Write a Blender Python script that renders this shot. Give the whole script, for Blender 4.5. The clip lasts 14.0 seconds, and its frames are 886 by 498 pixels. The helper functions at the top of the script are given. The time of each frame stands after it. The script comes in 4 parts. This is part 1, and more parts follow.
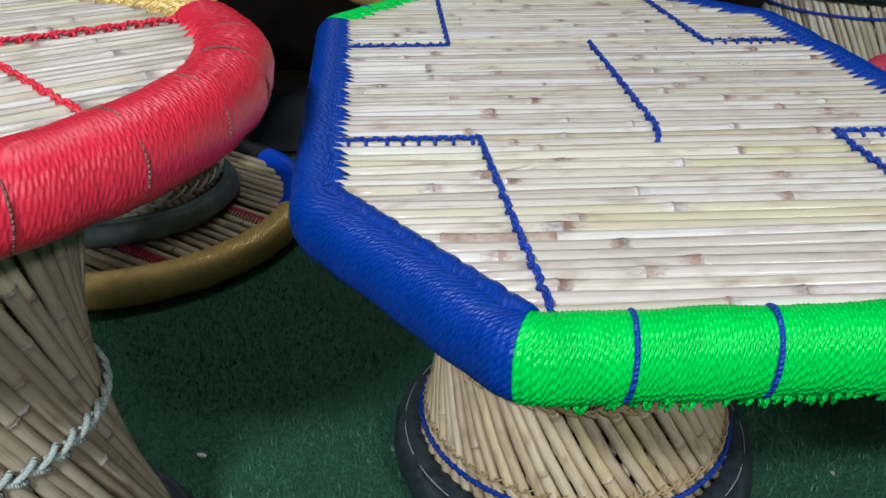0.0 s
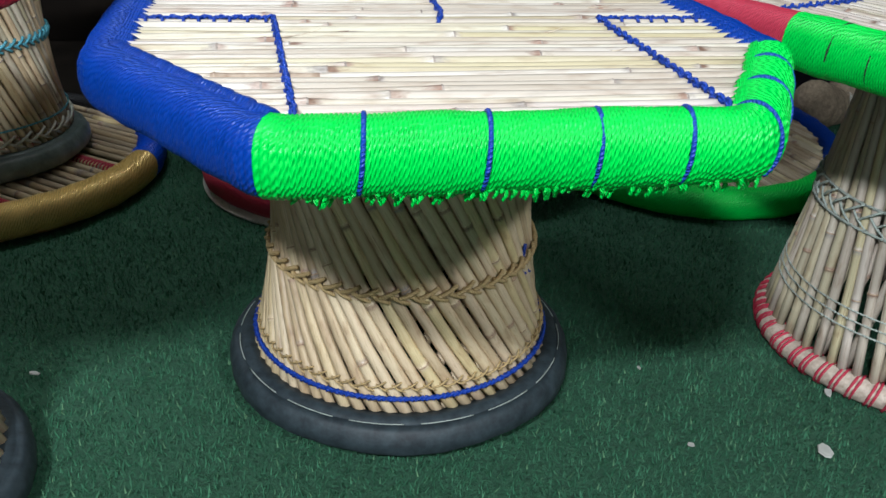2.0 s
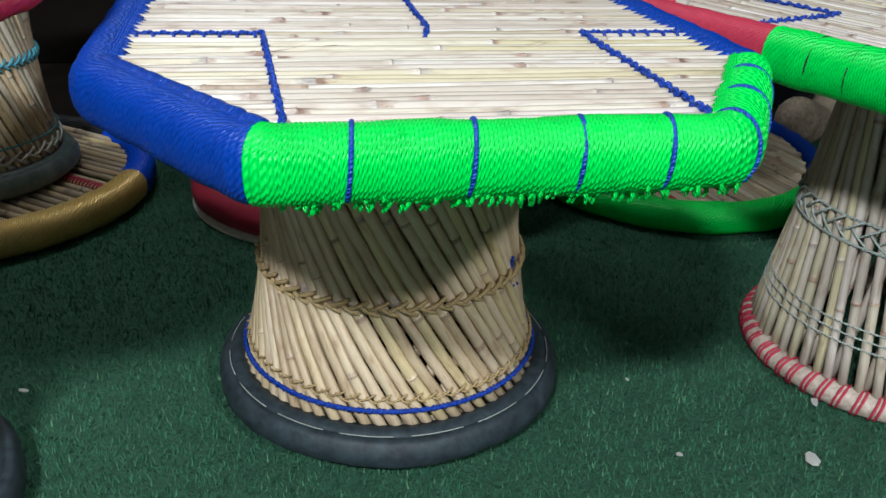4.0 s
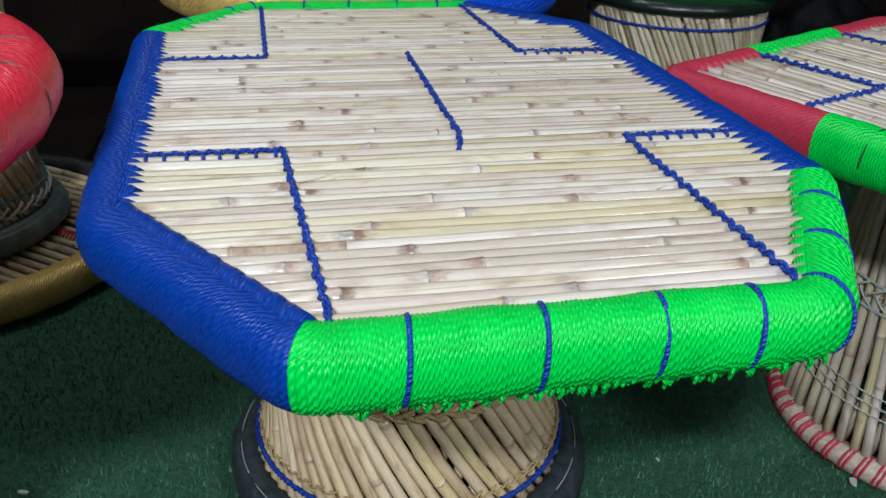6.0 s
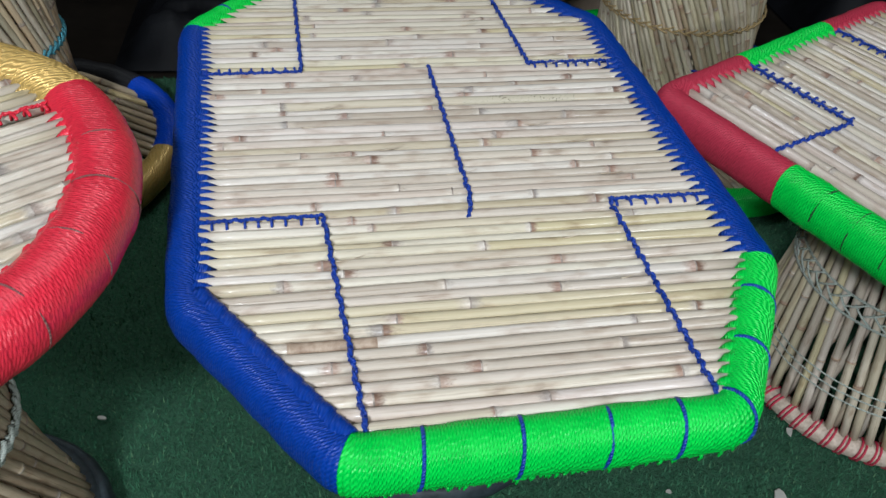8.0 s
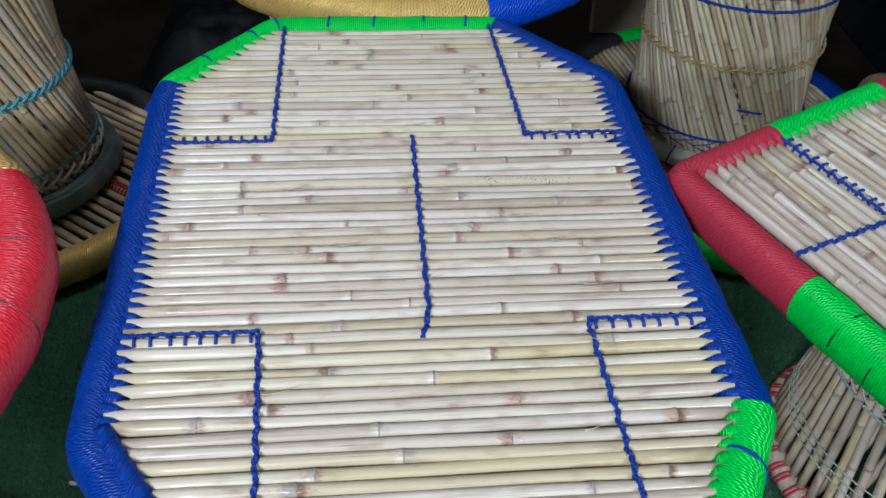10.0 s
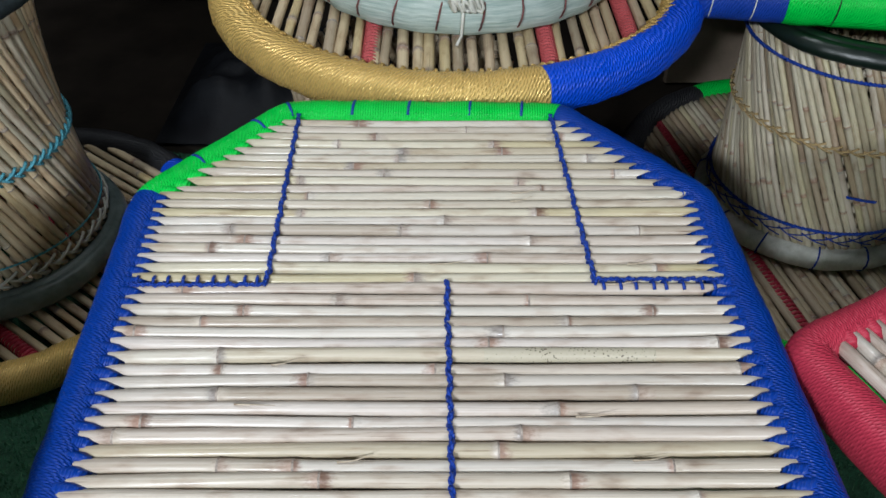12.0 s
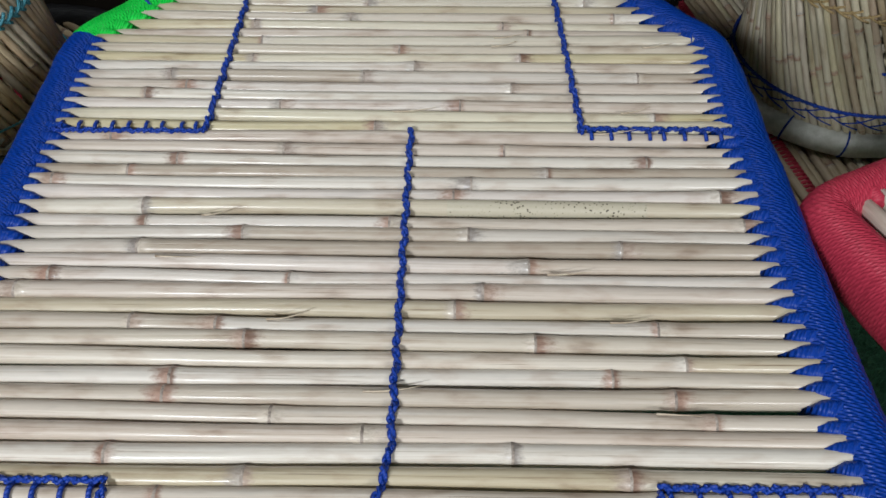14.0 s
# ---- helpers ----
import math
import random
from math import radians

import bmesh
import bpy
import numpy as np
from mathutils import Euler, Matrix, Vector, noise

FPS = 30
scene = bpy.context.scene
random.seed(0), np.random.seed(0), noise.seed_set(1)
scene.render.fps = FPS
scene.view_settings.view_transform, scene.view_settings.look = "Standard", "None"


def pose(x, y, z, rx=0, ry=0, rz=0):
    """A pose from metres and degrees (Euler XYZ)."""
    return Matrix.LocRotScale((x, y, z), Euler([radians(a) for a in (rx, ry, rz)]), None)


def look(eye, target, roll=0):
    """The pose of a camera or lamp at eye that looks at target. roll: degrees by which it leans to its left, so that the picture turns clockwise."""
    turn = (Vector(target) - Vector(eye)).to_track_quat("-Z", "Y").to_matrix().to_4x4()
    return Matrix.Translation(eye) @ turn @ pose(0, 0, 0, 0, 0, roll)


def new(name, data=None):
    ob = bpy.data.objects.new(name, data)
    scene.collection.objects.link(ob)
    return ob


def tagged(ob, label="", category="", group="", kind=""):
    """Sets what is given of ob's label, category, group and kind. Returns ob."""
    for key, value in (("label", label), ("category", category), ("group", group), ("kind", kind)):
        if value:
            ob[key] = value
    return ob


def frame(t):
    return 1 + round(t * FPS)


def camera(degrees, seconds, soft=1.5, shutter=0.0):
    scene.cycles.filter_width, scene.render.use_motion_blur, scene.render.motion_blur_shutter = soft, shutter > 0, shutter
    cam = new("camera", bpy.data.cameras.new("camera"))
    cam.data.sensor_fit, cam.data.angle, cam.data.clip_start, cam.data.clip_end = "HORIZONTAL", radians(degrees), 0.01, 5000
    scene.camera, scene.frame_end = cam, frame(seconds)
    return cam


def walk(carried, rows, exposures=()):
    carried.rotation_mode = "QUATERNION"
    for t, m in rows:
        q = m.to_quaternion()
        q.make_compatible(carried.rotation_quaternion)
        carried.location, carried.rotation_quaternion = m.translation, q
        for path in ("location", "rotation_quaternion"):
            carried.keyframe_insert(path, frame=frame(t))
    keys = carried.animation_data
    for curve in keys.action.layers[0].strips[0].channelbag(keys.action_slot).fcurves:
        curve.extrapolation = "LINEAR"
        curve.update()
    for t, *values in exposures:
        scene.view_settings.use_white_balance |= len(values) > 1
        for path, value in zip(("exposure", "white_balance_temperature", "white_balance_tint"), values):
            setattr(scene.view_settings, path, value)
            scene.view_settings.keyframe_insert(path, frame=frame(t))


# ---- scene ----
cam = camera(54.9, 14.0)
PATH = [
    (0, (-0.164, -0.792, 0.717), (-0.16, 0.979, -0.212), -0.3),
    (0.5, (-0.122, -0.811, 0.725), (0.02, 0.956, -0.2), -0.8),
    (1, (-0.105, -0.844, 0.701), (0.117, 0.922, -0.211), -0.1),
    (1.5, (-0.102, -0.871, 0.665), (0.141, 0.893, -0.245), 0.2),
    (2, (-0.08, -0.897, 0.641), (0.156, 0.867, -0.271), 2.2),
    (2.2, (-0.061, -0.916, 0.64), (0.17, 0.849, -0.272), 2.2),
    (4.3, (-0.085, -0.906, 0.636), (0.178, 0.881, -0.222), 2.0),
    (4.5, (-0.088, -0.896, 0.652), (0.169, 0.894, -0.202), 1.8),
    (5, (-0.096, -0.883, 0.671), (0.165, 0.918, -0.159), 1.2),
    (5.5, (-0.117, -0.82, 0.664), (0.159, 0.987, -0.147), 1.1),
    (6, (-0.112, -0.8, 0.718), (0.185, 0.96, -0.184), 1.6),
    (6.5, (-0.111, -0.816, 0.834), (0.17, 0.866, -0.21), 2.9),
    (7, (-0.126, -0.833, 0.931), (0.143, 0.774, -0.229), 3.7),
    (7.5, (-0.135, -0.827, 0.969), (0.13, 0.733, -0.254), 3.6),
    (7.7, (-0.132, -0.82, 0.973), (0.13, 0.724, -0.271), 3.6),
    (9.8, (-0.02, -0.683, 1.018), (0.075, 0.822, -0.295), 2.2),
    (10, (-0.006, -0.66, 1.018), (0.079, 0.845, -0.296), 1.7),
    (10.5, (0.009, -0.612, 1.019), (0.067, 0.893, -0.296), 0.8),
    (11, (0.012, -0.555, 1.021), (0.057, 0.948, -0.298), 2.5),
    (11.5, (0.012, -0.475, 1.008), (0.02, 1.051, -0.284), 2.6),
    (12, (0.012, -0.392, 0.984), (-0.028, 1.123, -0.321), 0.2),
    (12.5, (0.015, -0.338, 0.947), (-0.065, 1.154, -0.382), -0.9),
    (13, (0.026, -0.319, 0.904), (-0.073, 1.147, -0.454), -1.3),
    (13.5, (0.01, -0.351, 0.885), (-0.068, 1.069, -0.521), 0.2),
    (14, (0.059, -0.36, 0.882), (-0.036, 1.024, -0.559), -0.8),
]
walk(cam, [(t, look(eye, target, roll)) for t, eye, target, roll in PATH], [(0, -0.28, 6150, 10), (1, -0.22, 6350, 10), (1.6, -0.06, 6350, 10), (2, 0.16, 6350, 10), (4.4, 0.05, 6300, 10), (5.5, -0.22, 6300, 10), (6.5, -0.28, 6400, 10), (7.5, -0.35, 6450, 10), (10, -0.34, 6150, 10), (11.5, -0.24, 6300, 10), (12.5, -0.2, 6450, 10), (13.5, -0.42, 6600, 10), (14, -0.45, 6650, 10)])

# ---- world, lamps, exposure ----
world = bpy.data.worlds.new("shop_world")
world.use_nodes = True
world.node_tree.nodes["Background"].inputs[0].default_value = (0.6, 0.7, 0.8, 1)
world.node_tree.nodes["Background"].inputs[1].default_value = 0.01
scene.world = world
scene.view_settings.exposure = 0.0


def area_lamp(eye, target, length, width, watts, colour):
    d = bpy.data.lights.new("area_light", "AREA")
    d.shape, d.size, d.size_y, d.energy, d.color = "RECTANGLE", length, width, watts, colour
    o = new("area_light", d)
    o.matrix_world = look(eye, target)
    return o


area_lamp((-0.72, -1.92, 1.90), (0, 0, 0.3), 0.28, 0.10, 66, (0.88, 0.94, 1.0))
area_lamp((1.2, -2.2, 1.86), (0, 0, 0.3), 0.28, 0.10, 38, (0.90, 0.95, 1.0))
area_lamp((-0.55, 1.0, 2.75), (-0.1, 0, 0), 1.2, 0.12, 24, (0.90, 0.96, 1.0))
# broad fill lamp added at an unseen opening in the south wall
area_lamp((-1.4, -2.94, 1.1), (-1.2, 0, 0.9), 2.3, 2.0, 7, (0.88, 0.95, 1.0))


# ---- materials ----
def material(name):
    m = bpy.data.materials.new(name)
    m.use_nodes = True
    t = m.node_tree
    return m, t, t.nodes["Principled BSDF"]


def node(t, kind, **values):
    n = t.nodes.new(kind)
    for k, v in values.items():
        n.inputs[k.replace("_", " ")].default_value = v
    return n


def ramp(t, fac, stops):
    r = t.nodes.new("ShaderNodeValToRGB")
    el = r.color_ramp.elements
    while len(el) < len(stops):
        el.new(0.5)
    for e, (p, c) in zip(el, stops):
        e.position, e.color = p, (*c, 1)
    t.links.new(fac, r.inputs[0])
    return r.outputs[0]


def mix(t, fac, a, b, blend="MIX"):
    n = t.nodes.new("ShaderNodeMix")
    n.data_type, n.blend_type = "RGBA", blend
    for i, v in ((0, fac), (6, a), (7, b)):
        if isinstance(v, (int, float)):
            n.inputs[i].default_value = v
        elif isinstance(v, tuple):
            n.inputs[i].default_value = (*v, 1)
        else:
            t.links.new(v, n.inputs[i])
    return n.outputs[2]


def bump(t, bsdf, height, strength, distance):
    b = t.nodes.new("ShaderNodeBump")
    b.inputs["Strength"].default_value, b.inputs["Distance"].default_value = strength, distance
    t.links.new(height, b.inputs["Height"])
    t.links.new(b.outputs[0], bsdf.inputs["Normal"])


def scaled(t, scale, spread=0.0):
    """Object coordinates, stretched, and shifted from object to object."""
    c, m = t.nodes.new("ShaderNodeTexCoord"), t.nodes.new("ShaderNodeMapping")
    m.inputs["Scale"].default_value = scale
    t.links.new(c.outputs["Object"], m.inputs["Vector"])
    if spread:
        info, mul = t.nodes.new("ShaderNodeObjectInfo"), t.nodes.new("ShaderNodeMath")
        mul.operation = "MULTIPLY"
        mul.inputs[1].default_value = spread
        t.links.new(info.outputs["Random"], mul.inputs[0])
        t.links.new(mul.outputs[0], m.inputs["Location"])
    return m.outputs[0]


def cane_material(name, light, dark, tint, gloss=0.42, coat=0.16, knot=((0.20, 0.11, 0.075), (0.40, 0.25, 0.19), (0.30, 0.27, 0.25))):
    """Lacquered reed: long streaks, stains, knots and a tone of its own for every stick. UV: distance from the nearest knot in its widths, and the knot's kind."""
    m, t, b = material(name)
    info = t.nodes.new("ShaderNodeObjectInfo")
    pink = tuple(p * q for p, q in zip(light, (0.97, 0.93, 0.96)))
    tone = ramp(t, info.outputs["Random"], [(0.0, dark), (0.25, light), (0.45, pink), (0.65, tint), (0.82, light), (1.0, tuple(0.5 * (p + q) for p, q in zip(dark, tint)))])
    streak = node(t, "ShaderNodeTexNoise", Scale=1.0, Detail=5.0, Roughness=0.65)
    t.links.new(scaled(t, (9, 700, 700), 37.0), streak.inputs["Vector"])
    lines = ramp(t, streak.outputs[0], [(0.29, (0.30, 0.23, 0.17)), (0.38, (0.84, 0.8, 0.76)), (0.52, (1, 1, 1))])
    stain = node(t, "ShaderNodeTexNoise", Scale=1.0, Detail=4.0)
    t.links.new(scaled(t, (30, 90, 90), 91.0), stain.inputs["Vector"])
    spots = ramp(t, stain.outputs[0], [(0.28, (0.52, 0.43, 0.37)), (0.36, (0.80, 0.73, 0.69)), (0.48, (1, 1, 1)), (0.6, (1.0, 1.0, 1.0)), (0.72, (0.86, 0.87, 0.88))])
    c = mix(t, 0.75, tone, lines, "MULTIPLY")
    c = mix(t, 0.7, c, spots, "MULTIPLY")
    uv, sep = t.nodes.new("ShaderNodeUVMap"), t.nodes.new("ShaderNodeSeparateXYZ")
    t.links.new(uv.outputs[0], sep.inputs[0])
    rag = node(t, "ShaderNodeTexNoise", Scale=1.0, Detail=4.0, Roughness=0.7)
    t.links.new(scaled(t, (170, 420, 420), 53.0), rag.inputs["Vector"])
    far = t.nodes.new("ShaderNodeMath")
    far.operation = "MULTIPLY_ADD"
    t.links.new(rag.outputs[0], far.inputs[0])
    far.inputs[1].default_value = 2.6
    t.links.new(sep.outputs[0], far.inputs[2])
    near = ramp(t, far.outputs[0], [(0.0, (1, 1, 1)), (0.62, (0.9, 0.9, 0.9)), (1.0, (0, 0, 0))])
    half = t.nodes.new("ShaderNodeMath")
    half.operation = "MULTIPLY"
    half.inputs[1].default_value = 0.36
    t.links.new(far.outputs[0], half.inputs[0])
    t.links.new(half.outputs[0], near.node.inputs[0])
    pale = tuple(min(0.85, 1.12 * v) for v in light)
    kinds = ramp(t, sep.outputs[1], [(0.0, knot[0]), (0.22, knot[1]), (0.45, tuple(0.5 * (p + q) for p, q in zip(knot[1], light))), (0.62, knot[2]), (0.85, pale)])
    grit = ramp(t, rag.outputs[0], [(0.35, (0.55, 0.5, 0.46)), (0.6, (1, 1, 1))])
    stained = mix(t, 0.8, kinds, grit, "MULTIPLY")
    c = mix(t, near, c, stained)
    t.links.new(c, b.inputs["Base Color"])
    b.inputs["Roughness"].default_value = gloss
    b.inputs["Coat Weight"].default_value = coat
    b.inputs["Coat Roughness"].default_value = 0.14
    bump(t, b, mix(t, near, streak.outputs[0], rag.outputs[0]), 0.3, 0.0009)
    return m


def rope_material(name, colour, rough=0.38, fibre=1.0, metal=0.0, sheen=0.35, weave=1.0, twist=0.0075, wobble=1.6, strand=0.003):
    """Plastic rope: twisted strands run across each turn."""
    m, t, b = material(name)
    uv = t.nodes.new("ShaderNodeUVMap")
    sep = t.nodes.new("ShaderNodeSeparateXYZ")
    t.links.new(uv.outputs[0], sep.inputs[0])

    def maths(op, a, b):
        q = t.nodes.new("ShaderNodeMath")
        q.operation = op
        for k, v in enumerate((a, b)):
            if isinstance(v, (int, float)):
                q.inputs[k].default_value = v
            else:
                t.links.new(v, q.inputs[k])
        return q.outputs[0]
    fuzz = node(t, "ShaderNodeTexNoise", Scale=160.0, Detail=3.0)
    t.links.new(scaled(t, (1, 1, 1)), fuzz.inputs["Vector"])
    turns = maths("SUBTRACT", maths("MULTIPLY", sep.outputs[0], 2 * math.pi / strand), maths("MULTIPLY", sep.outputs[1], 2 * math.pi / twist))
    turns = maths("ADD", turns, maths("MULTIPLY", fuzz.outputs[0], wobble))
    own = t.nodes.new("ShaderNodeTexWhiteNoise")
    own.noise_dimensions = "1D"
    t.links.new(maths("FLOOR", maths("DIVIDE", sep.outputs[0], strand), 0.0), own.inputs["W"])
    turns = maths("ADD", turns, maths("MULTIPLY", own.outputs["Value"], 6.0))
    ridge = maths("ADD", maths("MULTIPLY", maths("SINE", turns, 0.0), 0.5), 0.5)
    n = node(t, "ShaderNodeTexNoise", Scale=45.0 if weave > 0.8 else 210.0, Detail=5.0, Roughness=0.7)
    t.links.new(scaled(t, (1, 1, 1)), n.inputs["Vector"])
    big = node(t, "ShaderNodeTexNoise", Scale=9.0, Detail=3.0)
    t.links.new(scaled(t, (1, 1, 1)), big.inputs["Vector"])
    lo, hi = tuple(0.74 * v for v in colour), tuple(min(1.0, 1.12 * v + 0.006) for v in colour)
    c = ramp(t, mix(t, 0.25 * weave, n.outputs[0], ridge), [(0.28, lo), (0.45, colour), (0.68, hi)])
    c = mix(t, 0.12, c, ramp(t, big.outputs[0], [(0.35, (0.6, 0.6, 0.6)), (0.6, (1, 1, 1))]), "MULTIPLY")
    t.links.new(c, b.inputs["Base Color"])
    b.inputs["Roughness"].default_value = rough
    b.inputs["Metallic"].default_value = metal
    b.inputs["Specular IOR Level"].default_value = sheen
    both = mix(t, 1.0 - 0.75 * weave, ridge, n.outputs[0])
    bump(t, b, both, 0.8 * fibre, 0.0012)
    return m


def plain_material(name, lo, hi, scale, rough, relief=0.3, depth=0.002, metal=0.0, stretch=(1, 1, 1)):
    m, t, b = material(name)
    n = node(t, "ShaderNodeTexNoise", Scale=scale, Detail=6.0, Roughness=0.65)
    t.links.new(scaled(t, stretch, 13.0), n.inputs["Vector"])
    t.links.new(ramp(t, n.outputs[0], [(0.32, lo), (0.68, hi)]), b.inputs["Base Color"])
    b.inputs["Roughness"].default_value = rough
    b.inputs["Metallic"].default_value = metal
    bump(t, b, n.outputs[0], relief, depth)
    return m


CANE = cane_material("cane", (0.555, 0.495, 0.415), (0.40, 0.335, 0.265), (0.53, 0.465, 0.285))
PALE = cane_material("cane_pale", (0.63, 0.585, 0.52), (0.52, 0.47, 0.41), (0.60, 0.55, 0.42))
NODE = plain_material("cane_node", (0.27, 0.16, 0.11), (0.62, 0.50, 0.40), 170, 0.5)
LEGNODE = plain_material("leg_cane_node", (0.20, 0.10, 0.065), (0.56, 0.43, 0.28), 240, 0.5)
SCAR = plain_material("cane_scar", (0.13, 0.10, 0.085), (0.48, 0.41, 0.35), 260, 0.6)
BROWN = plain_material("cane_brown", (0.22, 0.14, 0.09), (0.46, 0.36, 0.27), 90, 0.5)
LEGCANE = cane_material("leg_cane", (0.64, 0.52, 0.345), (0.48, 0.36, 0.22), (0.62, 0.50, 0.27), 0.42, 0.1)
GREYCANE = cane_material("grey_cane", (0.56, 0.51, 0.39), (0.38, 0.33, 0.22), (0.52, 0.46, 0.28), 0.45, 0.08)
OLDCANE = cane_material("old_cane", (0.44, 0.36, 0.25), (0.28, 0.21, 0.14), (0.38, 0.30, 0.19), 0.5, 0.05)
GREEN = rope_material("green_rope", (0.0, 0.565, 0.058), 0.34, 1.0, 0.0, 0.30, 0.85, 0.0075, 1.2)
BLUE = rope_material("blue_rope", (0.0005, 0.036, 0.27), 0.34, 0.8, 0.0, 0.20, 0.8, 0.0065, 1.0)
BRIGHT_BLUE = rope_material("bright_blue_rope", (0.001, 0.066, 0.60), 0.34, 1.2, 0.0, 0.25, 0.8, 0.008, 3.0)
NAVY = rope_material("navy_rope", (0.004, 0.042, 0.32), 0.45)
CORAL = rope_material("coral_cord", (0.50, 0.085, 0.09), 0.5)
RED = rope_material("red_rope", (0.68, 0.025, 0.05), 0.27, 0.9, 0.0, 0.5, 0.3, 0.008, 2.0)
CRIMSON = rope_material("crimson_rope", (0.43, 0.03, 0.06), 0.5, 0.6, 0.0, 0.3, 0.75)
GOLD = rope_material("gold_rope", (0.72, 0.48, 0.15), 0.3, 1.25, 0.3, 0.5, 1.0, 0.008, 3.0)
TEAL = rope_material("light_blue_rope", (0.10, 0.38, 0.48), 0.5)
GREYROPE = rope_material("grey_green_rope", (0.42, 0.47, 0.42), 0.55)
TWINE = rope_material("cane_twine", (0.45, 0.32, 0.15), 0.5)
WHITEWRAP = plain_material("pale_fibre", (0.46, 0.46, 0.40), (0.70, 0.70, 0.64), 60, 0.55)
BROWNCORD = rope_material("brown_cord", (0.20, 0.075, 0.07), 0.5)
STRAWLIGHT = plain_material("cane_splinter", (0.36, 0.27, 0.19), (0.66, 0.58, 0.45), 120, 0.5)
STRAW = plain_material("straw_bundle", (0.36, 0.28, 0.22), (0.60, 0.50, 0.41), 150, 0.6, 0.5, 0.002)
MINT = plain_material("pale_green_wrap", (0.24, 0.34, 0.31), (0.54, 0.62, 0.57), 1.0, 0.34, 0.7, 0.003, 0.0, (22, 22, 330))
RUBBER = plain_material("tyre_rubber", (0.007, 0.013, 0.017), (0.030, 0.046, 0.054), 70, 0.62, 0.4, 0.002)
BLACKRUBBER = plain_material("black_green_rubber", (0.003, 0.008, 0.006), (0.009, 0.018, 0.013), 30, 0.35, 0.4, 0.002)
OLDRUBBER = plain_material("grey_green_wrap", (0.075, 0.105, 0.10), (0.17, 0.21, 0.20), 30, 0.4, 0.5, 0.003)
TURF = plain_material("turf_base", (0.009, 0.052, 0.027), (0.028, 0.120, 0.060), 190, 0.85, 1.0, 0.006)
# Near-black wall and rear floor colours stand in for the unlit back.
UNLITWALL = plain_material("unlit_wall", (0.004, 0.003, 0.0025), (0.011, 0.008, 0.006), 5, 0.95)
UNLITFLOOR = plain_material("unlit_floor", (0.006, 0.0045, 0.003), (0.016, 0.012, 0.009), 7, 0.9)
CEIL = plain_material("ceiling_paint", (0.26, 0.25, 0.24), (0.33, 0.32, 0.31), 3, 0.9)
CHIP = plain_material("cane_chip", (0.30, 0.30, 0.27), (0.44, 0.44, 0.40), 60, 0.6)
BLACKFILM = plain_material("black_film", (0.003, 0.003, 0.004), (0.007, 0.008, 0.010), 14, 0.55, 0.5, 0.006)
# Low specular keeps these backdrop surfaces black under the lamps.
for dull in (BLACKFILM, UNLITWALL, UNLITFLOOR):
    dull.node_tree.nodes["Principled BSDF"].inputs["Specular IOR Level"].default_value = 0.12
BOARD = plain_material("brown_board", (0.16, 0.12, 0.085), (0.26, 0.20, 0.15), 12, 0.8)
SACK = plain_material("sackcloth", (0.14, 0.11, 0.075), (0.28, 0.22, 0.15), 120, 0.9, 0.8, 0.003)


def speckled_material():
    """Reed dotted with mould."""
    m, t, b = material("cane_speckled")
    v = node(t, "ShaderNodeTexVoronoi", Scale=1.0)
    t.links.new(scaled(t, (420, 420, 420)), v.inputs["Vector"])
    n = node(t, "ShaderNodeTexNoise", Scale=40.0)
    t.links.new(scaled(t, (1, 1, 1)), n.inputs["Vector"])
    dots = mix(t, 0.5, v.outputs["Distance"], n.outputs[0])
    t.links.new(ramp(t, dots, [(0.31, (0.09, 0.07, 0.05)), (0.37, (0.50, 0.455, 0.34)), (1.0, (0.54, 0.49, 0.40))]), b.inputs["Base Color"])
    b.inputs["Roughness"].default_value = 0.4
    return m


SPECKLED = speckled_material()
# Black for thin ties, and for rim rope painted as shaded.
TIE_SHADE_ROPE = rope_material("tie_shade_rope", (0.012, 0.012, 0.014), 0.5)


def grass_material():
    m, t, b = material("turf_blades")
    g = t.nodes.new("ShaderNodeNewGeometry")
    c = ramp(t, g.outputs["Random Per Island"], [(0.0, (0.012, 0.068, 0.034)), (0.5, (0.030, 0.134, 0.069)), (0.9, (0.052, 0.19, 0.10)), (1.0, (0.12, 0.25, 0.13))])
    n = node(t, "ShaderNodeTexNoise", Scale=24.0, Detail=5.0)
    t.links.new(scaled(t, (1, 1, 1)), n.inputs["Vector"])
    c = mix(t, 0.5, c, ramp(t, n.outputs[0], [(0.35, (0.35, 0.38, 0.36)), (0.65, (1, 1, 1))]), "MULTIPLY")
    t.links.new(c, b.inputs["Base Color"])
    b.inputs["Roughness"].default_value = 0.75
    b.inputs["Specular IOR Level"].default_value = 0.25
    return m


BLADES = grass_material()


# ---- builders ----
def mesh_from(name, verts, faces, mats, index=None, uvs=None, smooth=True):
    me = bpy.data.meshes.new(name)
    me.from_pydata([tuple(v) for v in verts], [], faces)
    for m in mats:
        me.materials.append(m)
    if index is not None:
        me.polygons.foreach_set("material_index", np.array(index, dtype=np.int32))
    if uvs is not None:
        layer = me.uv_layers.new(name="UVMap")
        loops = np.zeros(len(me.loops), dtype=np.int32)
        me.loops.foreach_get("vertex_index", loops)
        layer.data.foreach_set("uv", np.asarray(uvs, dtype=np.float32)[loops].ravel())
    if smooth:
        me.polygons.foreach_set("use_smooth", np.ones(len(me.polygons), dtype=bool))
    me.update()
    return me


def put(name, me, parent, m=None, label=""):
    o = new(name, me)
    if parent is not None:
        o.parent = parent
    if m is not None:
        o.matrix_basis = m
    if label:
        o["label"] = label
    return o


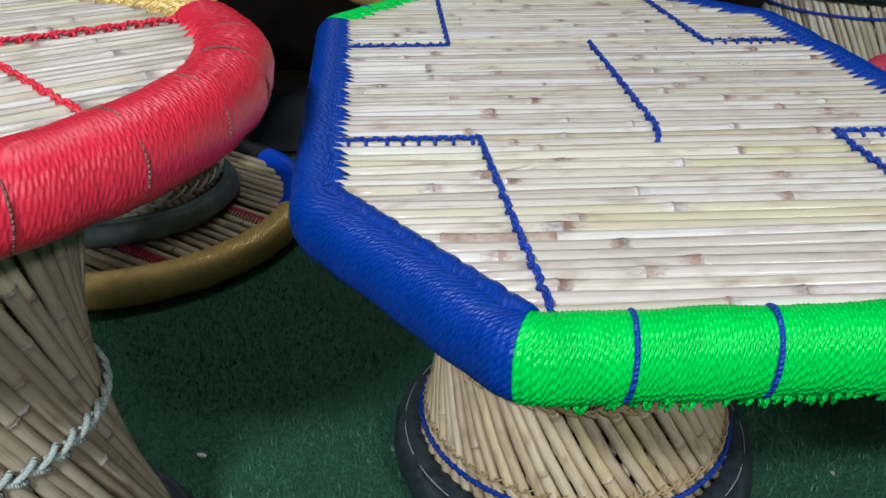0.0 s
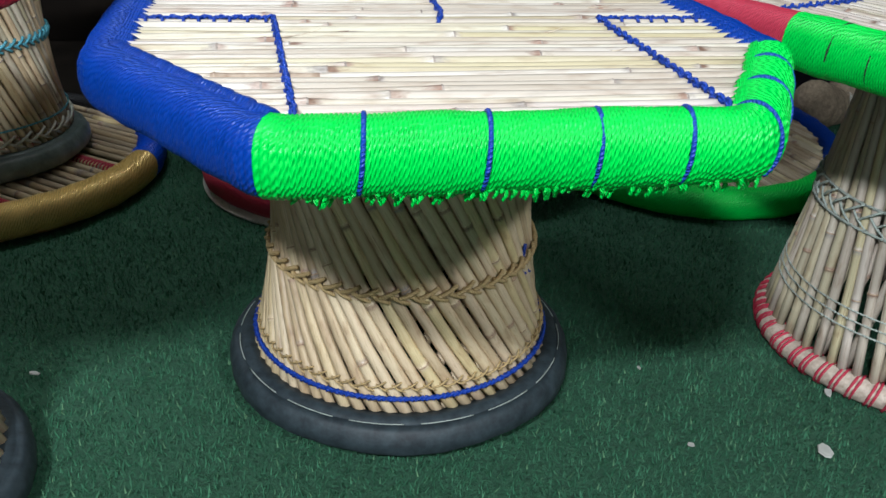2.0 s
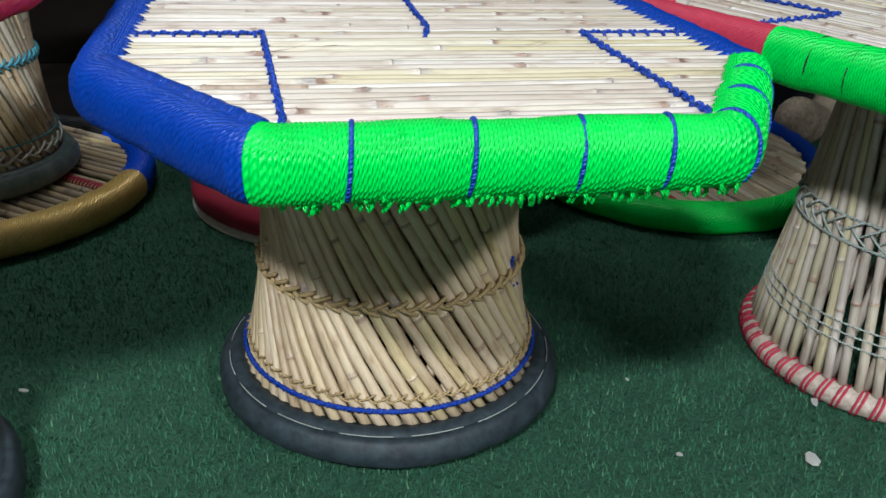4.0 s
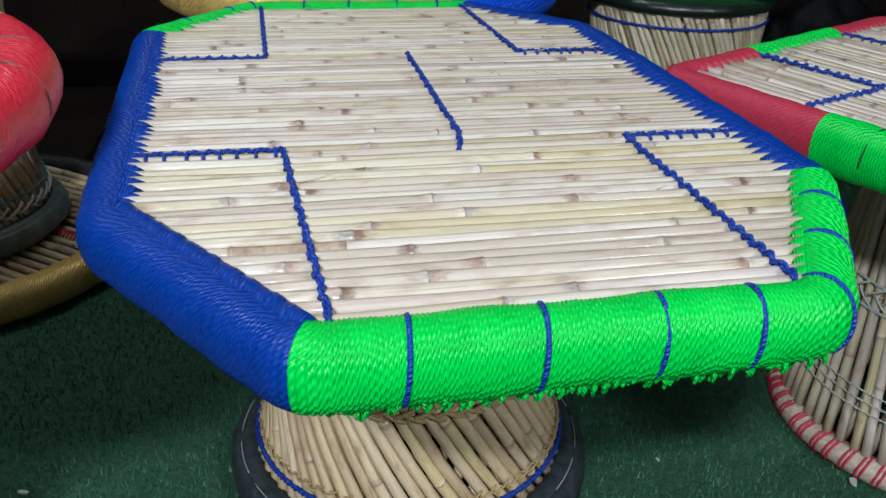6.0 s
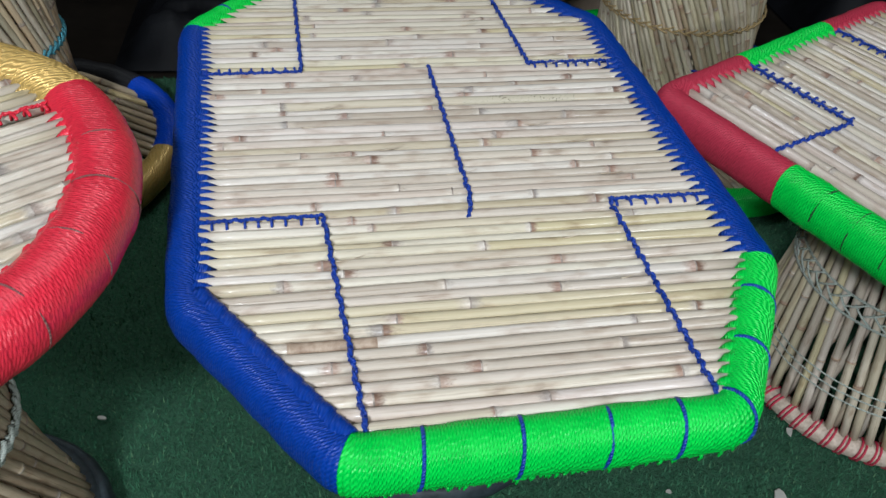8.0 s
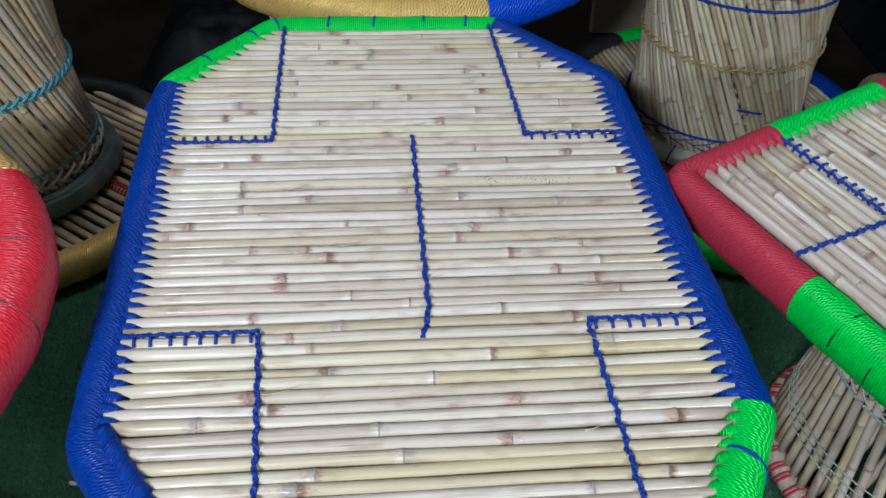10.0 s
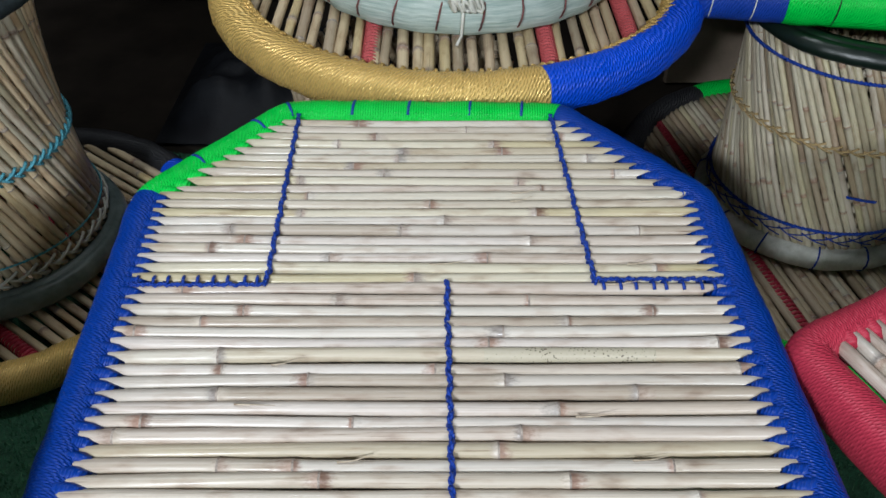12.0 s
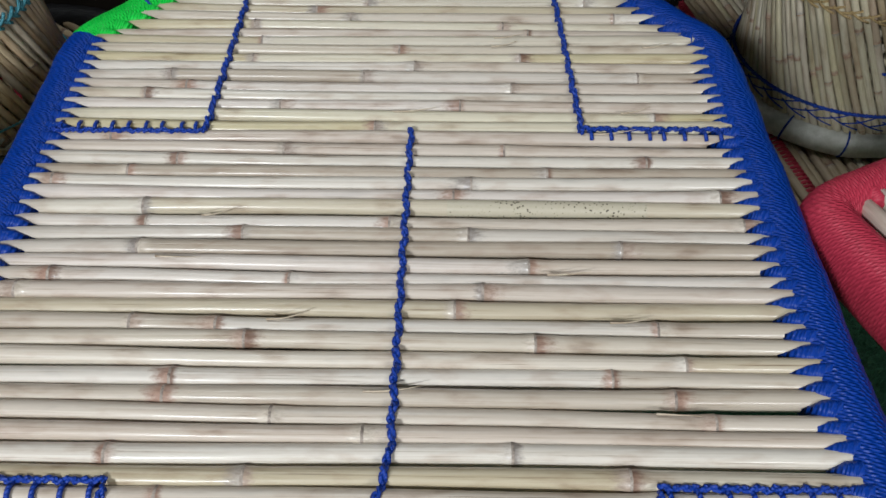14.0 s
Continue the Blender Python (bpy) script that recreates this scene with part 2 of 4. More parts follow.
def part(name, bm, mat, parent, label=""):
    me = bpy.data.meshes.new(name)
    bm.to_mesh(me)
    bm.free()
    me.materials.append(mat)
    return put(name, me, parent, None, label)


def thing(name, m, label, category, group="", kind=""):
    o = new(name)
    o.empty_display_size = 0.05
    o.matrix_basis = m
    return tagged(o, label, category, group, kind)


class Soup:
    """Verts, faces and uvs gathered for one mesh."""

    def __init__(self):
        self.v, self.f, self.uv = [], [], []

    def tube(self, pts, r, sides=6, closed=False, cap=True):
        """A tube along points; r: a number or one for each point."""
        n = len(pts)
        base = len(self.v)
        pts = [Vector(p) for p in pts]
        side = None
        run = 0.0
        for i, p in enumerate(pts):
            a = pts[(i - 1) % n] if closed or i else p
            c = pts[(i + 1) % n] if closed or i < n - 1 else p
            d = (c - a).normalized()
            if side is None:
                side = d.orthogonal().normalized()
            side = (side - d * side.dot(d)).normalized()
            up = d.cross(side)
            rr = r[i] if isinstance(r, (list, tuple)) else r
            if i:
                run += (p - pts[i - 1]).length
            for k in range(sides):
                q = 2 * math.pi * k / sides
                self.v.append(p + rr * (math.cos(q) * side + math.sin(q) * up))
                self.uv.append((run, rr * q))
        for i in range(n if closed else n - 1):
            j = (i + 1) % n
            for k in range(sides):
                l = (k + 1) % sides
                self.f.append((base + i * sides + k, base + i * sides + l, base + j * sides + l, base + j * sides + k))
        if cap and not closed:
            self.f.append(tuple(base + k for k in reversed(range(sides))))
            self.f.append(tuple(base + (n - 1) * sides + k for k in range(sides)))

    def twisted(self, pts, r, lay, closed=False, sides=5, step=0.002):
        """Two strands twisted about a line of points."""
        line = resample([Vector(p) for p in pts], step, closed)
        n = len(line)
        turns = max(1, round(n * step / lay))
        for phase in (0.0, math.pi):
            out = []
            side = None
            for i, p in enumerate(line):
                a = line[(i - 1) % n] if closed or i else p
                c = line[(i + 1) % n] if closed or i < n - 1 else p
                d = (c - a).normalized()
                side = d.cross(Vector((0, 0, 1)))
                side = side.normalized() if side.length > 0.01 else Vector((1, 0, 0))
                up = side.cross(d)
                q = 2 * math.pi * turns * i / n + phase
                out.append(p + 0.55 * r * (math.cos(q) * side + math.sin(q) * up))
            self.tube(out, 0.62 * r, sides, closed)

    def mesh(self, name, mat, smooth=True):
        return mesh_from(name, self.v, self.f, [mat], None, self.uv, smooth)


def resample(pts, step, closed=False):
    loop = list(pts) + ([pts[0]] if closed else [])
    cum = [0.0]
    for a, b in zip(loop, loop[1:]):
        cum.append(cum[-1] + (b - a).length)
    n = max(2, int(round(cum[-1] / step)))
    out, j = [], 0
    for i in range(n if closed else n + 1):
        s = cum[-1] * i / n
        while j < len(cum) - 2 and cum[j + 1] < s:
            j += 1
        w = (s - cum[j]) / max(1e-9, cum[j + 1] - cum[j])
        out.append(loop[j].lerp(loop[j + 1], w))
    return out


def cane_mesh(rng, length, r, nodes, sides=10, mats=(CANE, NODE, PALE, SCAR), brown=None, taper=0.0, wide=1.0):
    """One reed along X from 0 to length, with swollen nodes at the places given. brown: a darkened stretch."""
    cuts = {0.0: 1.0, length: 1.0}
    zone = []
    for p in nodes:
        if not 0.012 < p < length - 0.012:
            continue
        w, wr = wide * rng.uniform(0.003, 0.0115), wide * rng.uniform(0.003, 0.010)
        zone.append((p, w, wr))
        for d, k in ((-w - 0.006, 1.0), (-w, 1.02), (-0.0011, 1.10), (-0.0003, 1.15), (0.0006, 1.05), (wr, 1.03), (wr + 0.007, 0.985)):
            cuts[p + d] = k
    x = 0.04
    while x < length:
        if all(abs(x - e[0]) > 0.02 for e in zone):
            cuts[x] = 1.0
        x += 0.06
    if brown:
        for e in brown[:2]:
            cuts[min(max(e, 0.001), length - 0.001)] = 1.0
    xs = sorted(cuts)
    py, pz = rng.uniform(0, 9), rng.uniform(0, 9)
    verts, faces, index = [], [], []
    for x in xs:
        k = cuts[x] * r * (1 + 0.04 * math.sin(23 * x + py))
        oy, oz = 0.0011 * math.sin(9 * x + py) + 0.0006 * math.sin(21 * x + pz), 0.0006 * math.sin(13 * x + pz)
        if taper and min(x, length - x) < 1e-6:
            k *= taper
        for s in range(sides):
            q = 2 * math.pi * s / sides
            verts.append((x, oy + k * math.cos(q), oz + k * math.sin(q)))
    kinds = [(rng.random(), rng.random()) for _ in zone]
    uvs = []
    for x in xs:
        if not zone:
            uvs += [(3.0, 0.5)] * sides
            continue
        j = min(range(len(zone)), key=lambda e: abs(zone[e][0] - x))
        d = x - zone[j][0]
        u = 0.0 if abs(d) < 0.0016 else min(3.0, abs(d) / (zone[j][1] if d < 0 else zone[j][2]))
        uvs += [(u, kinds[j][0 if d < 0 else 1])] * sides
    tones = [rng.choice((0, 0, 2)) for _ in range(len(zone) + 1)]
    for i in range(len(xs) - 1):
        mid = 0.5 * (xs[i] + xs[i + 1])
        mat = tones[sum(1 for e in zone if e[0] < mid)]
        for p, w, wr in zone:
            if p - 0.0011 < mid < p + 0.0006:
                mat = 3
        for s in range(sides):
            l = (s + 1) % sides
            faces.append((i * sides + s, i * sides + l, (i + 1) * sides + l, (i + 1) * sides + s))
            mm = mat
            if brown and brown[0] < mid < brown[1]:
                mm = 4
            index.append(mm)
    faces.append(tuple(reversed(range(sides))))
    faces.append(tuple((len(xs) - 1) * sides + s for s in range(sides)))
    index += [0, 0]
    return mesh_from("reed", verts, faces, list(mats) + [brown[2] if brown else BROWN], index, uvs)


def smooth_loop(poly, out, soft):
    """The polygon's outline moved outwards, with rounded corners, resampled every 2 mm; also the edge index at each point."""
    n = len(poly)
    moved = []
    for i in range(n):
        a, b, c = Vector(poly[i - 1]), Vector(poly[i]), Vector(poly[(i + 1) % n])
        u, v = (b - a).normalized(), (c - b).normalized()
        nu, nv = Vector((u.y, -u.x)), Vector((v.y, -v.x))
        k = (nu + nv)
        moved.append(b + out * k / max(0.3, 0.5 * k.length_squared))
    pts = resample([Vector((p.x, p.y, 0)) for p in moved], 0.002, True)
    arr = np.array([(p.x, p.y) for p in pts])
    w = max(1, int(soft / 0.002))
    for _ in range(3):
        arr = sum(np.roll(arr, k, axis=0) for k in range(-w, w + 1)) / (2 * w + 1)
    return [Vector((x, y, 0)) for x, y in arr], moved


def place_on(poly, pts, edge, frac):
    """Index of the loop point nearest to the place at that fraction of an edge."""
    a, b = Vector(poly[edge]), Vector(poly[(edge + 1) % len(poly)])
    q = a.lerp(b, frac)
    return min(range(len(pts)), key=lambda i: (pts[i].x - q.x) ** 2 + (pts[i].y - q.y) ** 2)


# how deep the turns of each rope stand out
LAY = {"green_rope": 1.3, "blue_rope": 0.6, "red_rope": 0.28, "crimson_rope": 0.4}


def rim(parent, poly, z, hw, hh, spans, rng, out=0.02, soft=0.012, pitch=0.0036, label_of=None, messy=0.05, fine=4, sides=18, lay=0.0009):
    """A rope-bound hoop round the polygon. spans: (edge, fraction, rope material), each colour running on to the next entry."""
    pts, moved = smooth_loop(poly, out, soft)
    n = len(pts)
    starts = sorted((place_on(moved, pts, e, f), m) for e, f, m in spans)
    # arc lengths
    loop3 = pts + [pts[0]]
    cum = [0.0]
    for a, b in zip(loop3, loop3[1:]):
        cum.append(cum[-1] + (b - a).length)
    made = []
    for si, (i0, mat) in enumerate(starts):
        i1 = starts[(si + 1) % len(starts)][0]
        if i1 <= i0:
            i1 += n
        s0 = cum[i0]
        s1 = cum[i1 % n] + (cum[n] if i1 >= n else 0)
        turns = max(4, int((s1 - s0) / pitch))
        verts, faces, uvs = [], [], []
        rings = turns * fine
        amp = [rng.uniform(-1, 1) for _ in range(turns + 2)]
        for k in range(rings + 1):
            s = s0 + (s1 - s0) * k / rings
            ss = s % cum[n]
            lo, hi = 0, n
            while hi - lo > 1:
                md = (lo + hi) // 2
                if cum[md] <= ss:
                    lo = md
                else:
                    hi = md
            w = (ss - cum[lo]) / max(1e-9, cum[lo + 1] - cum[lo])
            p = loop3[lo].lerp(loop3[lo + 1], w)
            d = (loop3[lo + 1] - loop3[lo]).normalized()
            o = Vector((d.y, -d.x, 0))
            ph = (k / fine) % 1.0
            tn = int(k / fine)
            lobe = math.sqrt(max(0.0, 1 - (2 * ph - 1) ** 2)) if fine > 2 else (0.0, 1.0)[k % 2]
            g = LAY.get(mat.name, 1.0) * lay * lobe + messy * 0.006 * amp[tn] + 0.0015 * noise.noise(p * 28)
            for q in range(sides):
                a = 2 * math.pi * q / sides + math.pi
                ca, sa = math.cos(a), math.sin(a)
                lump = messy * 0.02 * noise.noise(Vector((p.x * 60, p.y * 60, a * 3)))
                x = (hw + g + lump) * math.copysign(abs(ca) ** 0.85, ca)
                y = (hh + g + lump) * math.copysign(abs(sa) ** 0.85, sa)
                verts.append((p.x + o.x * x, p.y + o.y * x, z + y))
                uvs.append((0.003 * k / fine, 0.03 * a))
        for k in range(rings):
            for q in range(sides):
                l = (q + 1) % sides
                faces.append((k * sides + q, (k + 1) * sides + q, (k + 1) * sides + l, k * sides + l))
        made.append((i0, i1, put("rope_binding", mesh_from("rope_binding", verts, faces, [mat], None, uvs), parent, None, label_of.get(mat.name, "") if label_of else "")))
    return pts, moved, made


def tie_bands(parent, pts, moved, z, hw, hh, places, mat, r=0.0019, gap=0.0022, name="tie_band", arc=(-1.40, 1.75), made=()):
    """Cords tied over the hoop at (edge, fraction)."""
    n = len(pts)
    for e, f in places:
        i = place_on(moved, pts, e, f)
        p, d = pts[i], (pts[(i + 2) % n] - pts[i - 2]).normalized()
        o = Vector((d.y, -d.x, 0))
        s = Soup()
        line = []
        for k in range(21):
            a = arc[0] + (arc[1] - arc[0]) * k / 20 + 0.55
            lean = 0.006 * (k / 20 - 0.5)
            line.append(p + o * ((hw + gap) * math.cos(a)) + d * lean + Vector((0, 0, z + (hh + gap) * math.sin(a))))
        s.tube(line, r, 7)
        held = [o for a, b, o in made if a <= i < b or a <= i + n < b]
        put(name, s.mesh(name, mat), held[0] if held else parent)


def level(x, v):
    return v


def fanned(x, v):
    """Where the row laid at v lies at x: the reeds of the eight-sided top are not quite parallel, and thinner towards the near end."""
    return -0.0050 + v * (0.9904 + v * (0.0504 - 0.0533 * v)) + x * (0.036 - 0.02 * v)


def clip_row(poly, v, warp=level):
    xs = []
    n = len(poly)
    for i in range(n):
        (ax, ay), (bx, by) = poly[i], poly[(i + 1) % n]
        da, db = ay - warp(ax, v), by - warp(bx, v)
        if da * db < 0:
            xs.append((ax + (bx - ax) * da / (da - db), i))
    xs.sort()
    return (xs[0], xs[-1]) if len(xs) >= 2 else None


def reed_deck(parent, poly, top, pitch, rng, spots=None, brown_rows=None, mats=(CANE, NODE, PALE, SCAR), sides=10, name="reed", phase=0.0, warp=level):
    """Parallel reeds along X that fill the polygon, tops at the height given."""
    ys = [p[1] for p in poly]
    k0, k1 = math.ceil((min(ys) + 0.004) / pitch - phase) - 1, math.floor((max(ys) - 0.003) / pitch - phase) + 1
    rows = {}
    for k in range(k0, k1 + 1):
        y = (k + phase) * pitch
        hit = clip_row(poly, y, warp)
        if not hit or not min(ys) + 0.004 < warp(0, y) < max(ys) - 0.003:
            continue
        (xl, el), (xr, er) = hit
        rows[k] = (xl, xr, el, er)
        a, b = xl - 0.012, xr + 0.012
        r = 0.5 * (warp(0, y + 0.5 * pitch) - warp(0, y - 0.5 * pitch)) * rng.uniform(0.93, 1.04)
        if spots and k in spots:
            nodes = [x - a for x in spots[k]]
        else:
            nodes, x = [], rng.uniform(0.03, 0.24)
            while x < b - a:
                nodes.append(x)
                x += rng.uniform(0.13, 0.27)
        br = brown_rows.get(k) if brown_rows else None
        me = cane_mesh(rng, b - a, r, nodes, sides, mats, (br[0] - a, br[1] - a, br[2]) if br else None)
        put(name, me, parent, pose(a, warp(a, y) + rng.uniform(-0.0006, 0.0006), top - r + rng.uniform(-0.0008, 0.0004), 0, 0, math.degrees(math.atan(warp(1, y) - warp(0, y))) + rng.uniform(-0.24, 0.24)))
    return rows


def tooth_mesh(mat, side, pitch, reach):
    """One pointed loop of rope, its root at x = 0, its point towards the middle."""
    w = 0.6 * pitch
    vs = [(side * 0.008, -w, -0.0018), (side * 0.008, w, -0.0018), (side * 0.008, 0, 0.0042), (-side * 0.003, -0.72 * w, -0.0018), (-side * 0.003, 0.72 * w, -0.0018),
          (-side * 0.003, 0, 0.0022), (-side * reach, 0, -0.0045), (side * 0.008, 0, -0.014), (-side * reach, 0, -0.012)]
    fs = [(0, 2, 5, 3), (2, 1, 4, 5), (3, 5, 6), (5, 4, 6), (0, 3, 6, 8, 7), (1, 7, 8, 6, 4)]
    return mesh_from("rope_loop", vs, [tuple(f if side > 0 else reversed(f)) for f in fs], [mat], None, [(v[0], v[1]) for v in vs])


def lacing_teeth(parent, rows, pitch, top, mat_for, rng, reach=0.011, name="rope_loop", phase=0.0, warp=level):
    """Rope drawn between the reed ends: a pointed loop in every gap."""
    made = {}
    for k in sorted(rows)[:-1]:
        if k + 1 not in rows:
            continue
        for side, xi, ei in ((-1, 0, 2), (1, 1, 3)):
            x = 0.5 * (rows[k][xi] + rows[k + 1][xi])
            if abs(rows[k][xi] - rows[k + 1][xi]) > 2.6 * pitch:
                continue
            y = warp(x, (k + 0.5 + phase) * pitch)
            mat = mat_for(rows[k][ei], x, y)
            key = (side, mat.name)
            if key not in made:
                made[key] = tooth_mesh(mat, side, pitch, reach)
            slant = abs(rows[k][xi] - rows[k + 1][xi]) / pitch
            short = 1.0 if slant < 0.25 else (0.55 if k < 0 else 0.95)
            m = pose(x, y, top, 0, 0, rng.uniform(-7, 7)) @ Matrix.Diagonal((short * rng.uniform(0.7, 1.15), rng.uniform(0.85, 1.1), 1, 1))
            put(name, made[key], parent, m)


def cross_stitch(parent, x, y0, y1, pitch, top, mat, phase=0.0, name="stitching", drift=0.0, warp=level):
    """A twisted cord over the reeds, dipping into every gap."""
    n = max(4, int(abs(y1 - y0) / pitch * 6))
    line = []
    for i in range(n + 1):
        y = y0 + (y1 - y0) * i / n
        q = 2 * math.pi * (y / pitch - phase)
        sx = x + drift * i / n + 0.0009 * math.sin(0.5 * q)
        line.append((sx, warp(sx, y), top + 0.0002 + 0.0022 * math.cos(q)))
    s = Soup()
    s.twisted(line, 0.0023, pitch, step=0.0016)
    put(name, s.mesh(name, mat), parent)


def ladder_stitch(parent, x0, x1, y, row_y, pitch, top, mat, rng, name="ladder_stitching", step=0.0130, thick=0.0017, warp=level):
    """A cord along one reed with loops round it."""
    s = Soup()
    line = [(x0 + (x1 - x0) * i / 40, warp(x0 + (x1 - x0) * i / 40, y) + 0.0009 * math.sin(i * 1.9), top + 0.0004 + 0.0009 * math.sin(i * 1.3)) for i in range(41)]
    s.twisted(line, 0.0020, 0.011, step=0.0025)
    n = int(abs(x1 - x0) / step)
    r = 0.5 * pitch
    for i in range(n):
        x = x0 + (x1 - x0) * (i + 0.5) / n + rng.uniform(-0.002, 0.002)
        loop = [(x + 0.003 * (k / 8 - 0.5) * rng.uniform(0.5, 1), warp(x, row_y) + (r + 0.001) * math.cos(math.pi * k / 8), top - r + (r + 0.0013) * math.sin(math.pi * k / 8)) for k in range(9)]
        s.tube(loop[:7] if y > row_y else loop[2:], thick, 6)
    put(name, s.mesh(name, mat), parent)


def drum_leg(parent, rng, z0, z1, r0, r1, twist, count, cane_r=0.0052, mats=(LEGCANE, LEGNODE, LEGCANE, LEGNODE), inner=True, centre=(0, 0), name="leg_cane", shape=None, loose=1.0):
    """A waisted drum of slanting canes, drawn in at the waist. shape: the twist whose waist it takes, where the canes are bent more than that."""
    cx, cy = centre
    shape = twist if shape is None else shape

    def radius(z):
        w = (z - z0) / (z1 - z0)
        x = r0 * (1 - w) + r1 * w * math.cos(shape)
        y = r1 * w * math.sin(shape)
        return math.hypot(x, y)

    def turn(w):
        if shape == twist:
            return math.atan2(r1 * w * math.sin(twist), r0 * (1 - w) + r1 * w * math.cos(twist))
        return twist * w

    def spot(w, dr, sign):
        z = z0 + (z1 - z0) * w
        q = sign * turn(w)
        r = radius(z) + dr
        return Vector((r * math.cos(q), r * math.sin(q), z))
    for sign, cnt, dr in ((1, count, 0.0), (-1, count // 2, -0.014)):
        if sign < 0 and not inner:
            continue
        p, q = spot(0, dr, sign), spot(1, dr, sign)
        length = (q - p).length
        seat = Matrix.Translation(p) @ (q - p).to_track_quat("X", "Z").to_matrix().to_4x4()
        undo = seat.inverted()
        kinds = []
        for _ in range(11):
            nodes, x = [], rng.uniform(0.02, 0.2)
            while x < length:
                nodes.append(x)
                x += rng.uniform(0.12, 0.24)
            me = cane_mesh(rng, length, cane_r * rng.uniform(0.93, 1.05), nodes, 8, mats, wide=0.55)
            for v in me.vertices:
                w = min(1.0, max(0.0, v.co.x / length))
                along = (spot(w + 0.01, dr, sign) - spot(w - 0.01, dr, sign)).normalized()
                mid = spot(w, dr, sign)
                outw = Vector((mid.x, mid.y, 0)).normalized()
                across = along.cross(outw).normalized()
                v.co = undo @ (mid + across * v.co.y + across.cross(along) * v.co.z)
            me.update()
            kinds.append(me)
        for i in range(cnt):
            a = 2 * math.pi * (i + loose * rng.uniform(-0.12, 0.12)) / cnt
            m = Matrix.Translation((cx, cy, 0)) @ Matrix.Rotation(a, 4, "Z") @ seat @ Matrix.Rotation(loose * rng.uniform(-0.006, 0.006), 4, "Z")
            put(name, rng.choice(kinds), parent, m)
    return radius


def hoop_points(r, z, n=72, centre=(0, 0), wave=0.0, lobes=0):
    return [(centre[0] + r * math.cos(2 * math.pi * i / n), centre[1] + r * math.sin(2 * math.pi * i / n), z + wave * math.sin(lobes * 2 * math.pi * i / n)) for i in range(n)]


def cord_ring(parent, r, z, mat, thick=0.003, centre=(0, 0), name="cord_ring", label=""):
    s = Soup()
    s.twisted(hoop_points(r, z, 90, centre), thick, 0.012, True, step=0.004)
    put(name, s.mesh(name, mat), parent, None, label)


def plait_ring(parent, r, z, count, mat, thick=0.0021, high=0.008, centre=(0, 0), name="plaited_lacing", label=""):
    """A plait laced round the canes: paired slanting loops."""
    s = Soup()
    for i in range(count):
        for sg in (1, -1):
            pts = []
            for k in range(7):
                w = k / 6 - 0.5
                a = 2 * math.pi * (i + 0.5 + sg * 0.25 + 1.15 * w) / count
                rr = r + 0.0035 * math.cos(math.pi * w) + (0.0015 if sg > 0 else 0)
                pts.append((centre[0] + rr * math.cos(a), centre[1] + rr * math.sin(a), z + sg * high * w + sg * 0.25 * high))
            s.tube(pts, thick, 5)
    tagged(put(name, s.mesh(name, mat), parent, None, label), "", "", "", "stuff")


def lathe(parent, profile, mat, name, centre=(0, 0), label="", n=96, ripple=None):
    s = Soup()
    m = len(profile)
    for i in range(n):
        a = 2 * math.pi * i / n
        for j, (r, z) in enumerate(profile):
            k = ripple(a, j) if ripple else 0.0
            s.v.append(Vector((centre[0] + (r + k) * math.cos(a), centre[1] + (r + k) * math.sin(a), z)))
            s.uv.append((a * 0.2, j * 0.01))
    for i in range(n):
        l = (i + 1) % n
        for j in range(m):
            k = (j + 1) % m
            s.f.append((i * m + j, l * m + j, l * m + k, i * m + k))
    return put(name, s.mesh(name, mat), parent, None, label)


def tyre(parent, r_out, z0, z1, mat, centre=(0, 0), name="tyre_ring", label="", width=0.036):
    """A strip of old tyre as a foot ring: rounded shoulder, a groove and a raised inner lip."""
    h = z1 - z0
    prof = [(r_out - 0.030, z0), (r_out - 0.012, z0 + 0.11 * h), (r_out, z0 + 0.35 * h), (r_out - 0.001, z0 + 0.6 * h), (r_out - 0.006, z0 + 0.82 * h), (r_out - 0.0135, z0 + 0.95 * h),
            (r_out - 0.0145, z0 + 0.90 * h), (r_out - 0.016, z0 + 0.95 * h), (r_out - 0.024, z0 + h), (r_out - width, z0 + 0.96 * h), (r_out - width - 0.002, z0)]
    lathe(parent, prof, mat, name, centre, label, 120, lambda a, j: 0.0012 * math.sin(7 * a) + 0.0006 * math.sin(31 * a + j))


def wrapped_ring(parent, r, z, tube, mat, centre=(0, 0), name="foot_ring", label="", seed=1):
    rg = random.Random(seed)
    s = Soup()
    n, m = 150, 14
    ph = [rg.uniform(0, 6) for _ in range(m)]
    for i in range(n):
        a = 2 * math.pi * i / n
        for k in range(m):
            q = 2 * math.pi * k / m
            t = tube * (1 + 0.05 * math.sin(9 * a + ph[k]) + (0.07 if k % 2 else 0))
            s.v.append(Vector((centre[0] + (r + t * math.cos(q)) * math.cos(a), centre[1] + (r + t * math.cos(q)) * math.sin(a), z + t * math.sin(q))))
            s.uv.append((a * r, q * tube))
    for i in range(n):
        l = (i + 1) % n
        for k in range(m):
            j = (k + 1) % m
            s.f.append((i * m + k, l * m + k, l * m + j, i * m + j))
    put(name, s.mesh(name, mat), parent, None, label)


